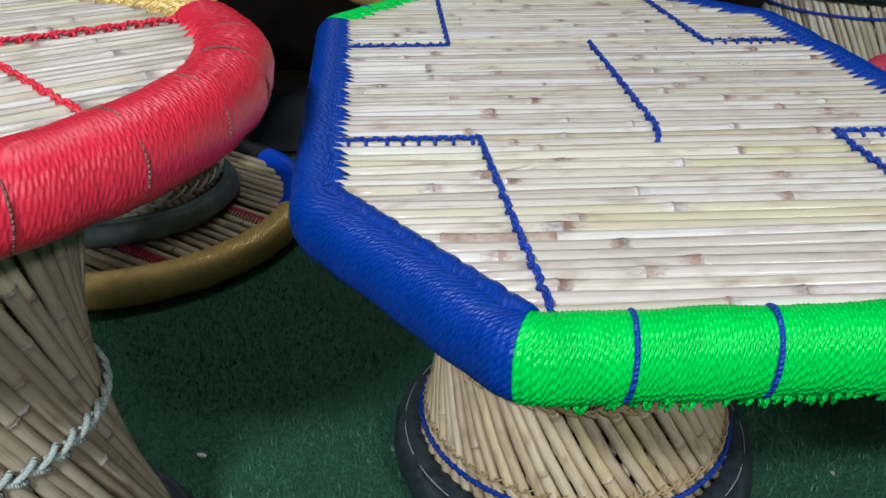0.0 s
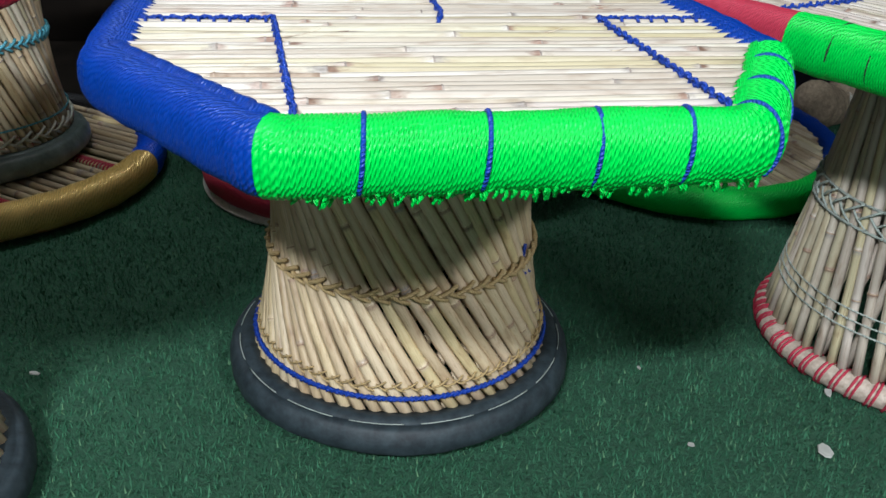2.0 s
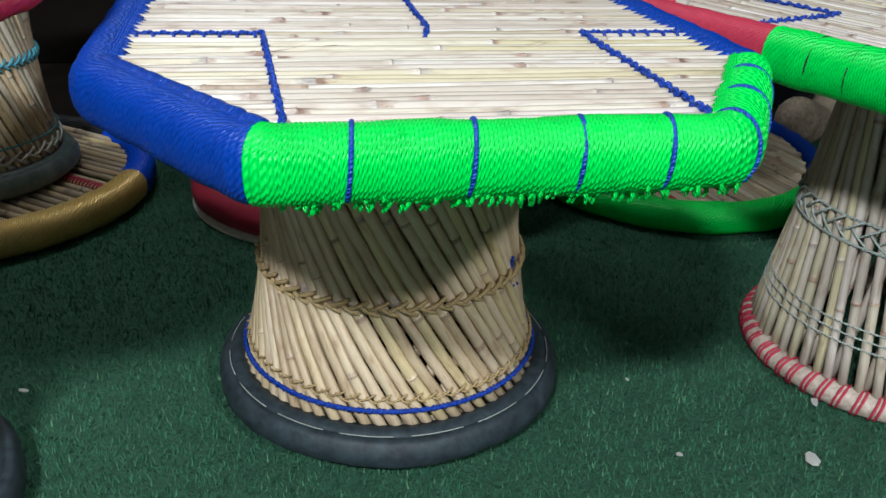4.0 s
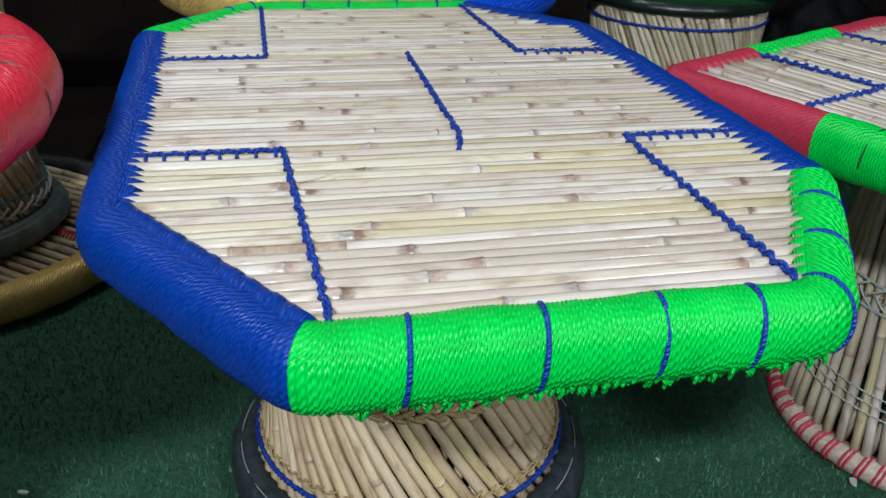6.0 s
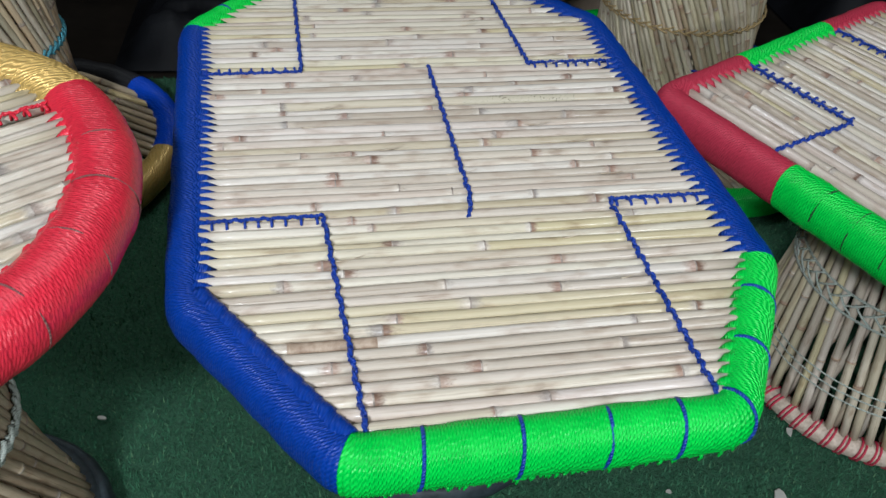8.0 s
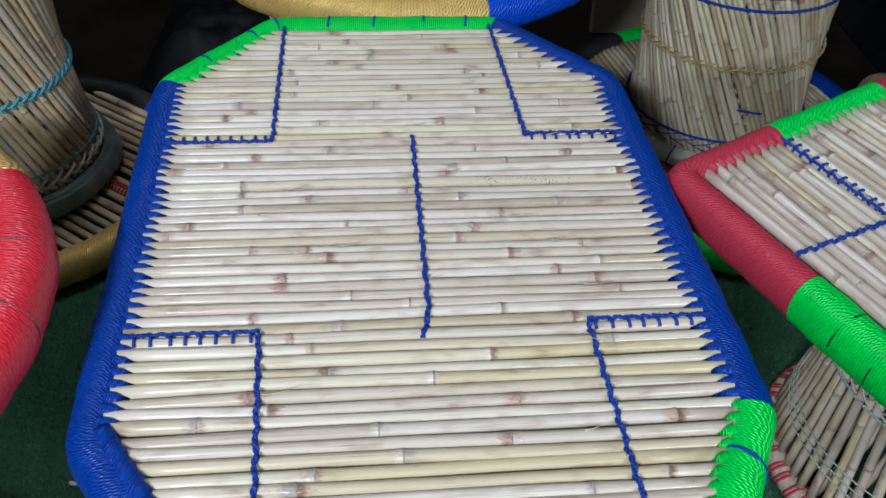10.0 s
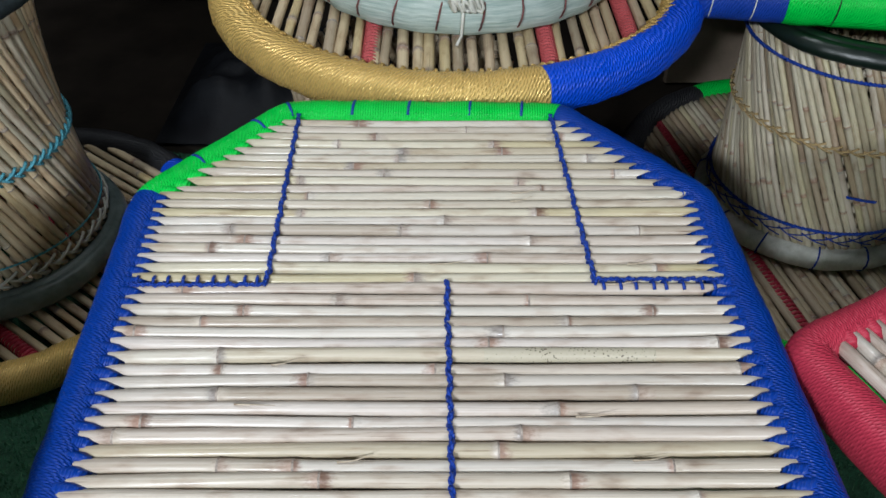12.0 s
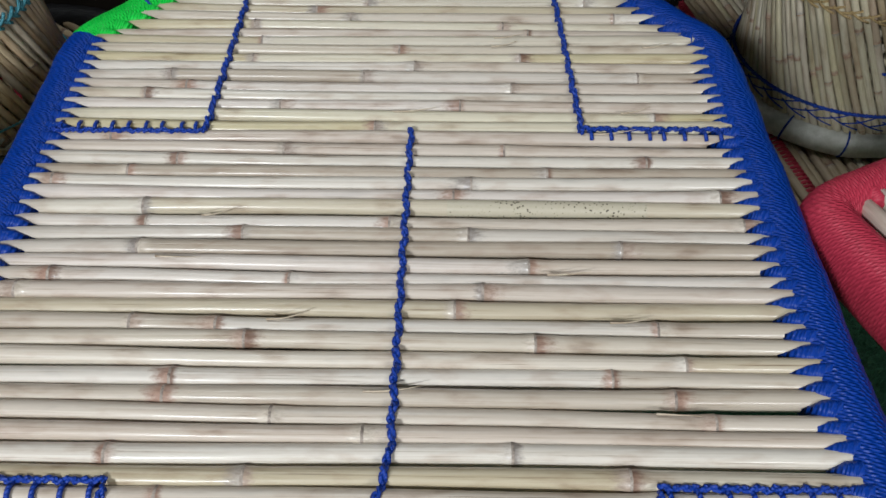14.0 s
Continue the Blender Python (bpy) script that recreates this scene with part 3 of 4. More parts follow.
def ring_ties(parent, r, z, tube, count, mat, centre=(0, 0), thick=0.0022, double=True, name="ring_tie", seed=3):
    """Cords bound round a foot ring."""
    rg = random.Random(seed)
    for i in range(count):
        a0 = 2 * math.pi * i / count + rg.uniform(-0.02, 0.02)
        s = Soup()
        for off in ((-0.018, 0.012) if double else (0.0,)):
            pts = []
            for k in range(13):
                q = 2 * math.pi * k / 12
                a = a0 + off + 0.02 * math.sin(q)
                t = tube + 0.5 * thick
                pts.append((centre[0] + (r + t * math.cos(q)) * math.cos(a), centre[1] + (r + t * math.cos(q)) * math.sin(a), z + t * math.sin(q)))
            s.tube(pts[:-1], thick, 5, True)
        put(name, s.mesh(name, mat), parent)


def circle_poly(r, n=40, squash=1.0):
    return [(r * math.cos(2 * math.pi * i / n), squash * r * math.sin(2 * math.pi * i / n)) for i in range(n)]


def frill(parent, pts, z, hw, hh, i0, i1, mat, rng, count, name="frayed_fringe"):
    """Loose loops of rope under a hoop."""
    s = Soup()
    n = len(pts)
    for _ in range(count):
        i = int(rng.uniform(i0, i1)) % n
        p, d = pts[i], (pts[(i + 2) % n] - pts[i - 2]).normalized()
        o = Vector((d.y, -d.x, 0))
        a = rng.uniform(-1.5, -0.75)
        q = p + o * (hw * math.cos(a)) + Vector((0, 0, z + hh * math.sin(a)))
        l = rng.uniform(0.002, 0.008)
        e = q + o * rng.uniform(0, 0.003) + d * rng.uniform(-0.0025, 0.0025) + Vector((0, 0, -l))
        s.tube([q - Vector((0, 0, -0.003)), q.lerp(e, 0.5) + d * 0.0015, e], [0.0020, 0.0018, 0.0010], 5)
    tagged(put(name, s.mesh(name, mat), parent), "", "", "", "stuff")


# ---- setting ----
def slab(name, x0, x1, y0, y1, z0, z1, mat, label):
    bm = bmesh.new()
    bmesh.ops.create_cube(bm, size=1, matrix=Matrix.Translation(((x0 + x1) / 2, (y0 + y1) / 2, (z0 + z1) / 2)) @ Matrix.Diagonal((x1 - x0, y1 - y0, z1 - z0, 1)))
    o = part(name, bm, mat, None)
    return tagged(o, label, name.split("_")[0], "", "structure")


slab("floor", -3.0, 3.0, -3.0, 1.03, -0.1, 0.0, TURF, "shop floor covered with dark green artificial turf")
# Rear floor and north wall: backdrop with shade put into the colour.
slab("floor_rear", -3.0, 3.0, 1.03, 3.0, -0.1, -0.003, UNLITFLOOR, "bare brown floor behind the turf, darkened as if unlit")
slab("wall_north", -3.0, 3.0, 1.75, 1.87, 0, 2.9, UNLITWALL, "near-black wall behind the stacked stools, coloured as unlit depth")
# Unseen south wall bounces light; its opening holds the added fill lamp.
slab("wall_south", -3.0, -2.6, -3.12, -3.0, 0, 2.9, CEIL, "unseen plain grey wall beside the opening added for fill light")
slab("wall_south_east", -0.2, 3.0, -3.12, -3.0, 0, 2.9, CEIL, "unseen plain grey wall beside the opening added for fill light")
slab("wall_south_lintel", -2.6, -0.2, -3.12, -3.0, 2.2, 2.9, CEIL, "unseen plain grey wall over the opening added for fill light")
# Side walls and ceiling are unseen; they only close the room.
slab("wall_east", 3.0, 3.12, -3.0, 3.0, 0, 2.9, UNLITWALL, "unseen near-black side wall closing the shop")
slab("wall_west", -3.12, -3.0, -3.0, 3.0, 0, 2.9, UNLITWALL, "unseen near-black side wall closing the shop")
# Unseen ceiling; its grey sets how much light bounces down.
slab("ceiling", -3.12, 3.12, -3.12, 3.12, 2.9, 3.0, CEIL, "unseen plain grey ceiling closing the shop")


def turf():
    g = np.random.default_rng(5)
    n = 230000
    x, y = g.uniform(-1.15, 1.15, n), g.uniform(-0.65, 1.03, n)
    a, l, lean = g.uniform(0, 2 * np.pi, n), g.uniform(0.005, 0.011, n), g.uniform(0.4, 1.3, n)
    w = g.uniform(0.0006, 0.0012, n)
    dx, dy = np.cos(a), np.sin(a)
    v = np.empty((n, 3, 3))
    v[:, 0] = np.stack([x - dy * w, y + dx * w, np.full(n, -0.001)], 1)
    v[:, 1] = np.stack([x + dy * w, y - dx * w, np.full(n, -0.001)], 1)
    v[:, 2] = np.stack([x + dx * l * np.sin(lean), y + dy * l * np.sin(lean), l * np.cos(lean) + 0.001], 1)
    me = bpy.data.meshes.new("turf_blades")
    me.from_pydata(v.reshape(-1, 3).tolist(), [], np.arange(3 * n).reshape(-1, 3).tolist())
    me.materials.append(BLADES)
    tagged(new("turf_blades", me), "short green artificial turf fibres on the floor", "turf", "", "stuff")


turf()


# ---- the eight-sided table ----
def octagon_table():
    rng = random.Random(11)
    top, pitch = 0.48, 0.01305
    t = thing("bamboo_table", pose(0, 0, 0), "eight-sided bamboo table with blue and green rope-bound rim on turf", "table")
    poly = [(-0.116, -0.411), (0.173, -0.395), (0.260, -0.231), (0.234, 0.280), (0.112, 0.424), (-0.174, 0.418), (-0.281, 0.267), (-0.237, -0.249)]
    hw, hh, z = 0.0195, 0.0240, 0.4592
    pts, moved, made = rim(t, poly, z, hw, hh, [(0, 0.0, GREEN), (2, 0.0, BLUE), (4, 0.0, GREEN), (6, 0.0, BLUE)], rng, 0.0150, 0.010, 0.0028,
                             {"green_rope": "bright green plastic rope wound tightly round the rim", "blue_rope": "royal blue plastic rope wound round the rim"}, 0.022)
    tie_bands(t, pts, moved, z, hw, hh, [(0, 0.18), (0, 0.425), (0, 0.646), (0, 0.836), (1, 0.02), (1, 0.36), (1, 0.72), (4, 0.13), (4, 0.325), (4, 0.55), (4, 0.755), (5, 0.0), (5, 0.24), (5, 0.66)], NAVY, 0.0017, 0.0012, made=made)
    i0, i1 = place_on(moved, pts, 0, 0.05), place_on(moved, pts, 1, 0.9)
    frill(t, pts, z, hw, hh, i0, i1 if i1 > i0 else i1 + len(pts), GREEN, rng, 190)
    rows = reed_deck(t, poly, top, pitch, rng, SPOTS, {-25: (-0.165, -0.092, BROWN), 5: (0.033, 0.170, SPECKLED)}, phase=0.6, warp=fanned)
    lacing_teeth(t, rows, pitch, top, lambda e, x, y: GREEN if e in (0, 1, 4, 5) else BLUE, rng, 0.016, phase=0.6, warp=fanned)
    a, b = Vector(poly[7]), Vector(poly[0])
    s = Soup()
    s.tube([(p.x - 0.004 + 0.0007 * math.sin(97 * k), p.y - 0.003, top - 0.0055 + 0.0006 * math.sin(61 * k)) for k, p in ((w / 60, a.lerp(b, w / 60)) for w in range(61))], 0.0105, 10)
    put("edge_cord", s.mesh("edge_cord", BLUE), t)
    # near ends of the stitched lines, then far ends; each line runs on to its corner
    for x0, x1 in ((-0.106, -0.133), (0.169, 0.153)):
        cross_stitch(t, x0, -0.418, -11.2 * pitch, pitch, top, NAVY, 0.6, drift=x1 - x0, warp=fanned)
    for x0, x1 in ((-0.169, -0.155), (0.109, 0.130)):
        cross_stitch(t, x0, 0.424, 11.6 * pitch, pitch, top, NAVY, 0.6, drift=x1 - x0, warp=fanned)
    cross_stitch(t, 0.013, -9.4 * pitch, 11.9 * pitch, pitch, top, NAVY, 0.6, drift=-0.012, warp=fanned)
    cross_stitch(t, 0.008, -11.9 * pitch, -9.4 * pitch, pitch, top, NAVY, 0.6, drift=0.005, warp=fanned)
    for x0, x1, row, up in ((-0.133, -0.242, -11.4, 0.5), (0.153, 0.252, -11.4, 0.5), (-0.155, -0.272, 12.1, -0.5), (0.130, 0.240, 11.6, 0.5)):
        ladder_stitch(t, x0, x1, (row + up) * pitch, row * pitch, pitch, top, NAVY, rng, thick=0.0015, warp=fanned)
    for _ in range(16):
        x, row = rng.uniform(-0.22, 0.2), rng.randint(-24, 26)
        l, up, sw = rng.uniform(0.012, 0.034), rng.uniform(0.002, 0.006), rng.uniform(-0.006, 0.006)
        s = Soup()
        s.tube([(x + l * j / 6, fanned(x, (row + 0.6) * pitch) + sw * (j / 6) ** 2, top + 0.0004 + up * (j / 6) ** 2) for j in range(7)], [0.0008 - 0.0001 * j for j in range(7)], 4)
        put("splinter", s.mesh("splinter", STRAWLIGHT), t)
    c = (-0.006, 0.041)
    rad = drum_leg(t, rng, 0.035, 0.452, 0.182, 0.170, -1.5, 64, 0.0069, centre=c, shape=-1.15, loose=0.3)
    plait_ring(t, rad(0.182) + 0.006, 0.182, 48, TWINE, 0.0027, 0.012, centre=c, label="twisted cane lacing round the waist")
    plait_ring(t, rad(0.075) + 0.004, 0.077, 64, TWINE, 0.0012, 0.010, c, label="thin cane loops above the navy cord")
    cord_ring(t, rad(0.066) + 0.009, 0.066, NAVY, 0.0034, c, label="navy cord ring above the foot")
    tyre(t, 0.218, 0.001, 0.050, RUBBER, c, label="dark grey rubber tyre foot ring")
    tyre(t, 0.19, 0.425, 0.455, RUBBER, c, name="upper_ring")
    for q in range(16):
        s = Soup()
        a0, a1 = 2 * math.pi * (q + 0.1) / 16, 2 * math.pi * (q + 0.86) / 16
        s.tube([(c[0] + 0.2035 * math.cos(a0 + (a1 - a0) * j / 8), c[1] + 0.2035 * math.sin(a0 + (a1 - a0) * j / 8), 0.0475) for j in range(9)], 0.0006, 4)
        put("seam_thread", s.mesh("seam_thread", GREYROPE), t)
    s = Soup()
    s.twisted([(0.131, -0.036, 0.200), (0.126, -0.046, 0.176), (0.129, -0.042, 0.162), (0.139, -0.024, 0.158), (0.147, -0.006, 0.148)], 0.0021, 0.01)
    put("loose_cord", s.mesh("loose_cord", NAVY), t, None, "loose end of navy cord")
    return t


# where the knots of the nearer and the farther reeds lie
SPOTS = {-32: (-0.008,), -31: (0.037,), -29: (-0.047,), -28: (-0.011,), -26: (-0.052,), -25: (-0.162, 0.13,), -24: (-0.087, 0.189,), -23: (-0.074,), -22: (-0.009,), -21: (-0.214, 0.074,), -20: (-0.028, 0.208,), -19: (-0.169,), -18: (-0.116, 0.084,), -17: (-0.135, 0.161,), -16: (0.016,), -15: (-0.07,), -14: (0.065,), -10: (-0.14, 0.079,), -9: (-0.003,), -8: (-0.056, 0.19,), -7: (-0.12, 0.17,), -6: (-0.119, 0.136,), -5: (0.179,), -4: (-0.082, 0.092,), -3: (-0.155, -0.102, 0.166,), -2: (0.043,), -1: (-0.236, 0.06,)}
SPOTS.update({0: (-0.22, -0.064,), 1: (0.089,), 2: (-0.17, 0.15,), 3: (-0.103, 0.049,), 4: (-0.172, -0.005, 0.234,), 5: (-0.178,), 6: (0.037, 0.222,), 7: (-0.252, 0.049,), 8: (-0.201, 0.103,), 9: (-0.168, 0.175,), 10: (-0.092, 0.072,), 11: (-0.226,), 12: (-0.027,), 13: (0.187,), 14: (-0.105, 0.037,), 15: (-0.216,), 16: (-0.186, 0.077,), 18: (-0.003,), 19: (-0.14, 0.084,), 20: (-0.018,), 21: (-0.138,), 22: (0.091,), 23: (-0.15, 0.069,), 25: (-0.099,), 27: (-0.049, 0.054,), 30: (0.016,)})
octagon_table()


# ---- square-cornered table beside it ----
def square_table():
    rng = random.Random(23)
    top, pitch = 0.472, 0.0135
    cx, cy, turn = 0.640, -0.066, -66.0
    t = thing("bamboo_table", pose(cx, cy, 0, 0, 0, turn), "four-cornered bamboo table with crimson and green rope rim", "table")
    back = Matrix.Rotation(radians(-turn), 2)
    world = [(0.316, 0.090), (0.560, -0.458), (0.964, -0.221), (0.720, 0.327)]
    poly = [tuple(back @ Vector((x - cx, y - cy))) for x, y in world]
    hw, hh, z = 0.0195, 0.027, 0.449
    CORNER = (0.315, 0.305, 0.315, 0.305)
    spans = []
    for e in range(4):
        spans += [(e, CORNER[e], GREEN), (e, 1 - CORNER[e], CRIMSON)]
    pts, moved, made = rim(t, poly, z, hw, hh, spans, rng, 0.015, 0.010, 0.0028, None, 0.02)
    tie_bands(t, pts, moved, z, hw, hh, [(0, 0.40), (0, 0.47), (0, 0.54)], TIE_SHADE_ROPE, 0.0009, 0.0006, made=made)
    rows = reed_deck(t, poly, top, pitch, rng)

    def shade(e, x, y):
        a, b = Vector(poly[e]), Vector(poly[(e + 1) % 4])
        f = (Vector((x, y)) - a).dot(b - a) / (b - a).length_squared
        return GREEN if CORNER[e] < f < 1 - CORNER[e] else CRIMSON
    lacing_teeth(t, rows, pitch, top, shade, rng, 0.011)
    for sy in (-1, 1):
        for sx in (-1, 1):
            xl, xr, _, _ = rows[sy * 7]
            edge = xl if sx < 0 else xr
            ladder_stitch(t, edge - sx * 0.165, edge, sy * 7.5 * pitch, sy * 7 * pitch, pitch, top, NAVY, rng)
            cross_stitch(t, edge - sx * 0.165, sy * 7.5 * pitch, sy * 0.235, pitch, top, NAVY)
    c = tuple(back @ Vector((0.702 - cx, 0.027 - cy)))
    rad = drum_leg(t, rng, 0.03, 0.445, 0.187, 0.122, -0.42, 62, 0.0062, (CANE, LEGNODE, GREYCANE, LEGNODE), centre=c)
    for zz in (0.235, 0.205):
        cord_ring(t, rad(zz) + 0.007, zz, GREYROPE, 0.0022, c)
    plait_ring(t, rad(0.22) + 0.005, 0.22, 40, GREYROPE, 0.0016, 0.022, c, label="grey cord lattice round the waist")
    for k in range(3):
        cord_ring(t, rad(0.11 - 0.012 * k) + 0.0065, 0.11 - 0.012 * k, GREYROPE, 0.0013, c)
    wrapped_ring(t, 0.188, 0.017, 0.0155, STRAW, c, label="pale straw foot ring bound with crimson cord", seed=4)
    ring_ties(t, 0.188, 0.017, 0.016, 58, CRIMSON, c, 0.0019)


square_table()


# ---- round stool with red and gold rim ----
def round_stool():
    rng = random.Random(31)
    top, pitch = 0.555, 0.0145
    t = thing("bamboo_stool", pose(-0.588, -0.199, 0, 0, 0, 34), "round bamboo stool with red and gold rope-bound rim", "stool")
    poly = circle_poly(0.247, 48)
    hw, hh, z = 0.030, 0.029, 0.536
    ang = lambda d: int(round(d / 360 * 48)) % 48
    spans = [(0, 0.5, GOLD), (ang(105), 0.0, RED)]
    pts, moved, made = rim(t, poly, z, hw, hh, spans, rng, 0.025, 0.02, 0.0032, {"red_rope": "bright red plastic rope wound round the rim", "gold_rope": "gold rope wound round the rim"}, 0.025)
    rows = reed_deck(t, poly, top, pitch, rng)

    def shade(e, x, y):
        a = math.degrees(math.atan2(y, x)) % 360
        return GOLD if 3.6 < a < 105 else RED
    lacing_teeth(t, rows, pitch, top, shade, rng, 0.013)
    ladder_stitch(t, 0.085, 0.246, 0.5 * pitch, 0, pitch, top, RED, rng)
    cross_stitch(t, 0.082, 0.5 * pitch, -0.232, pitch, top, RED, drift=0.036)
    tie_bands(t, pts, moved, z, hw, hh, [(ang(d), 0.5) for d in (-94, -81, -67, -53, -39, -25)], BROWNCORD, 0.0009, 0.0008, made=made)
    rad = drum_leg(t, rng, 0.04, 0.51, 0.162, 0.152, -1.5, 56, 0.0068, (OLDCANE, NODE, LEGCANE, SCAR))
    plait_ring(t, rad(0.25) + 0.007, 0.25, 40, GREYROPE, 0.0032, 0.012, label="grey-green cord plait round the waist")
    tyre(t, 0.190, 0.001, 0.05, RUBBER, label="dark rubber tyre foot ring")


round_stool()


# ---- stools turned upside down on the floor and in stacks ----
def under_deck(parent, radius, z, pitch, turn, rng, mats, red_at=(), cane_r=0.0075, squash=1.0, cord=CRIMSON, name="reed"):
    """The parallel reeds under a round top, along the direction given. red_at: rows wound with red cord."""
    spin = Matrix.Rotation(radians(turn), 4, "Z")
    n = int(radius / pitch)
    for k in range(-n, n + 1):
        y = k * pitch + rng.uniform(-0.0008, 0.0008)
        half = math.sqrt(max(0.0, radius ** 2 - y ** 2))
        if half < 0.03:
            continue
        nodes, x = [], rng.uniform(0.03, 0.2)
        while x < 2 * half:
            nodes.append(x)
            x += rng.uniform(0.12, 0.26)
        m = Matrix.Diagonal((squash, 1, 1, 1)) @ spin
        seat = m @ Vector((-half, y, 0))
        along = (m @ Vector((half, y, 0))) - seat
        angle = math.degrees(math.atan2(along.y, along.x))
        me = cane_mesh(rng, along.length, cane_r * rng.uniform(0.85, 1.05), nodes, 8, mats)
        put(name, me, parent, pose(seat.x, seat.y, z + rng.uniform(-0.0012, 0.0012), 0, 0, angle + rng.uniform(-0.5, 0.5)))
        if k in red_at:
            s = Soup()
            turns = int(along.length / 0.0085)
            for q in range(turns):
                c = seat + along * ((q + 0.5) / turns)
                u = along.normalized()
                w = Vector((-u.y, u.x, 0))
                s.tube([c + 0.0086 * (math.cos(e) * w + math.sin(e) * Vector((0, 0, 1))) + 0.002 * math.sin(e) * u + Vector((0, 0, z)) for e in [2 * math.pi * g / 10 for g in range(10)]], 0.0036, 5, True)
            put("cord_wound_reed", s.mesh("cord_wound_reed", cord), parent, None, "reed wound with red cord")


def low_stool():
    rng = random.Random(41)
    t = thing("upturned_stool", pose(-0.763, 0.690, 0, 0, 0, 0), "upturned bamboo stool with gold and blue rim and grey rubber collar", "stool")
    poly = circle_poly(0.298, 48)
    hw, hh, z = 0.027, 0.030, 0.034
    a = lambda d: int(round(d / 360 * 48)) % 48
    # The back of this rim is simply black, its rope colour unknown.
    rim(t, poly, z, hw, hh, [(a(-11), 0.0, BRIGHT_BLUE), (a(45), 0.0, TIE_SHADE_ROPE), (a(110), 0.0, GOLD)], rng, 0.024, 0.02, 0.004, None, 0.04, 3)
    under_deck(t, 0.315, 0.044, 0.0205, -35, rng, (LEGCANE, NODE, OLDCANE, SCAR), (-6, 4), 0.0078)
    c = (0.010, -0.014)
    rad = drum_leg(t, rng, 0.075, 0.50, 0.178, 0.165, -0.95, 74, 0.0062, (LEGCANE, NODE, GREYCANE, SCAR), centre=c)
    tyre(t, 0.207, 0.05, 0.10, OLDRUBBER, c, name="rubber_collar", label="grey-green wrapped rubber collar")
    plait_ring(t, rad(0.115) + 0.006, 0.114, 38, WHITEWRAP, 0.0026, 0.017, c, label="cream cord loops over the collar")
    plait_ring(t, rad(0.27) + 0.006, 0.27, 58, TEAL, 0.0027, 0.013, c, label="light blue cord lacing round the waist")
    cord_ring(t, rad(0.135) + 0.009, 0.137, TEAL, 0.002, c)
    k = Soup()
    k.twisted([(c[0] + (rad(0.25 - 0.011 * j) + 0.009) * math.cos(radians(-84 + 1.1 * j)), c[1] + (rad(0.25 - 0.011 * j) + 0.009) * math.sin(radians(-84 + 1.1 * j)), 0.25 - 0.011 * j) for j in range(9)], 0.0019, 0.009)
    put("loose_cord", k.mesh("loose_cord", CRIMSON), t, None, "loose end of red cord")
    tyre(t, 0.20, 0.49, 0.53, RUBBER, c, name="foot_ring")


def back_stool():
    rng = random.Random(43)
    t = thing("upturned_stool", pose(0.64, 0.845, 0, 0, 0, 0), "upturned bamboo stool with green rim and pale fibre collar", "stool")
    poly = [(0.78 * x, y) for x, y in circle_poly(0.39, 48)]
    hw, hh, z = 0.027, 0.028, 0.032
    a = lambda d: int(round(d / 360 * 48)) % 48
    # The left stretch is coloured black for the shade it lies in.
    rim(t, poly, z, hw, hh, [(a(-50), 0.0, BLUE), (a(68), 0.0, GREEN), (a(112), 0.0, TIE_SHADE_ROPE), (a(215), 0.0, GREEN)], rng, 0.024, 0.02, 0.004, None, 0.03, 3)
    under_deck(t, 0.395, 0.042, 0.0172, -74, rng, (OLDCANE, NODE, GREYCANE, SCAR), (-12,), 0.0082, 0.80)
    c = (-0.016, -0.005)
    rad = drum_leg(t, rng, 0.06, 0.42, 0.172, 0.168, -1.05, 92, 0.0053, (GREYCANE, LEGNODE, OLDCANE, LEGNODE), True, c, shape=-0.62)
    wrapped_ring(t, 0.172, 0.068, 0.020, WHITEWRAP, c, name="fibre_collar", label="pale fibre collar tied with navy cord")
    ring_ties(t, 0.172, 0.068, 0.021, 14, NAVY, c, 0.0016, False)
    cord_ring(t, rad(0.122) + 0.009, 0.122, NAVY, 0.003, c)
    plait_ring(t, rad(0.110) + 0.007, 0.108, 30, NAVY, 0.0011, 0.016, c, label="thin navy cord loops over the collar")
    plait_ring(t, rad(0.27) + 0.006, 0.27, 46, TWINE, 0.0018, 0.010, c, label="yellow twine lacing round the waist")
    cord_ring(t, rad(0.385) + 0.008, 0.385, NAVY, 0.003, c)
    k = Soup()
    k.twisted([(c[0] + (rad(0.19 - 0.001 * j) + 0.009) * math.cos(radians(-97 + 2 * j)), c[1] + (rad(0.19 - 0.001 * j) + 0.009) * math.sin(radians(-97 + 2 * j)), 0.192 - 0.0012 * j) for j in range(9)], 0.0024, 0.009)
    put("loose_cord", k.mesh("loose_cord", NAVY), t, None, "loose end of navy cord")
    tyre(t, 0.184, 0.402, 0.436, BLACKRUBBER, c, name="foot_ring", label="dark green-black tyre ring")


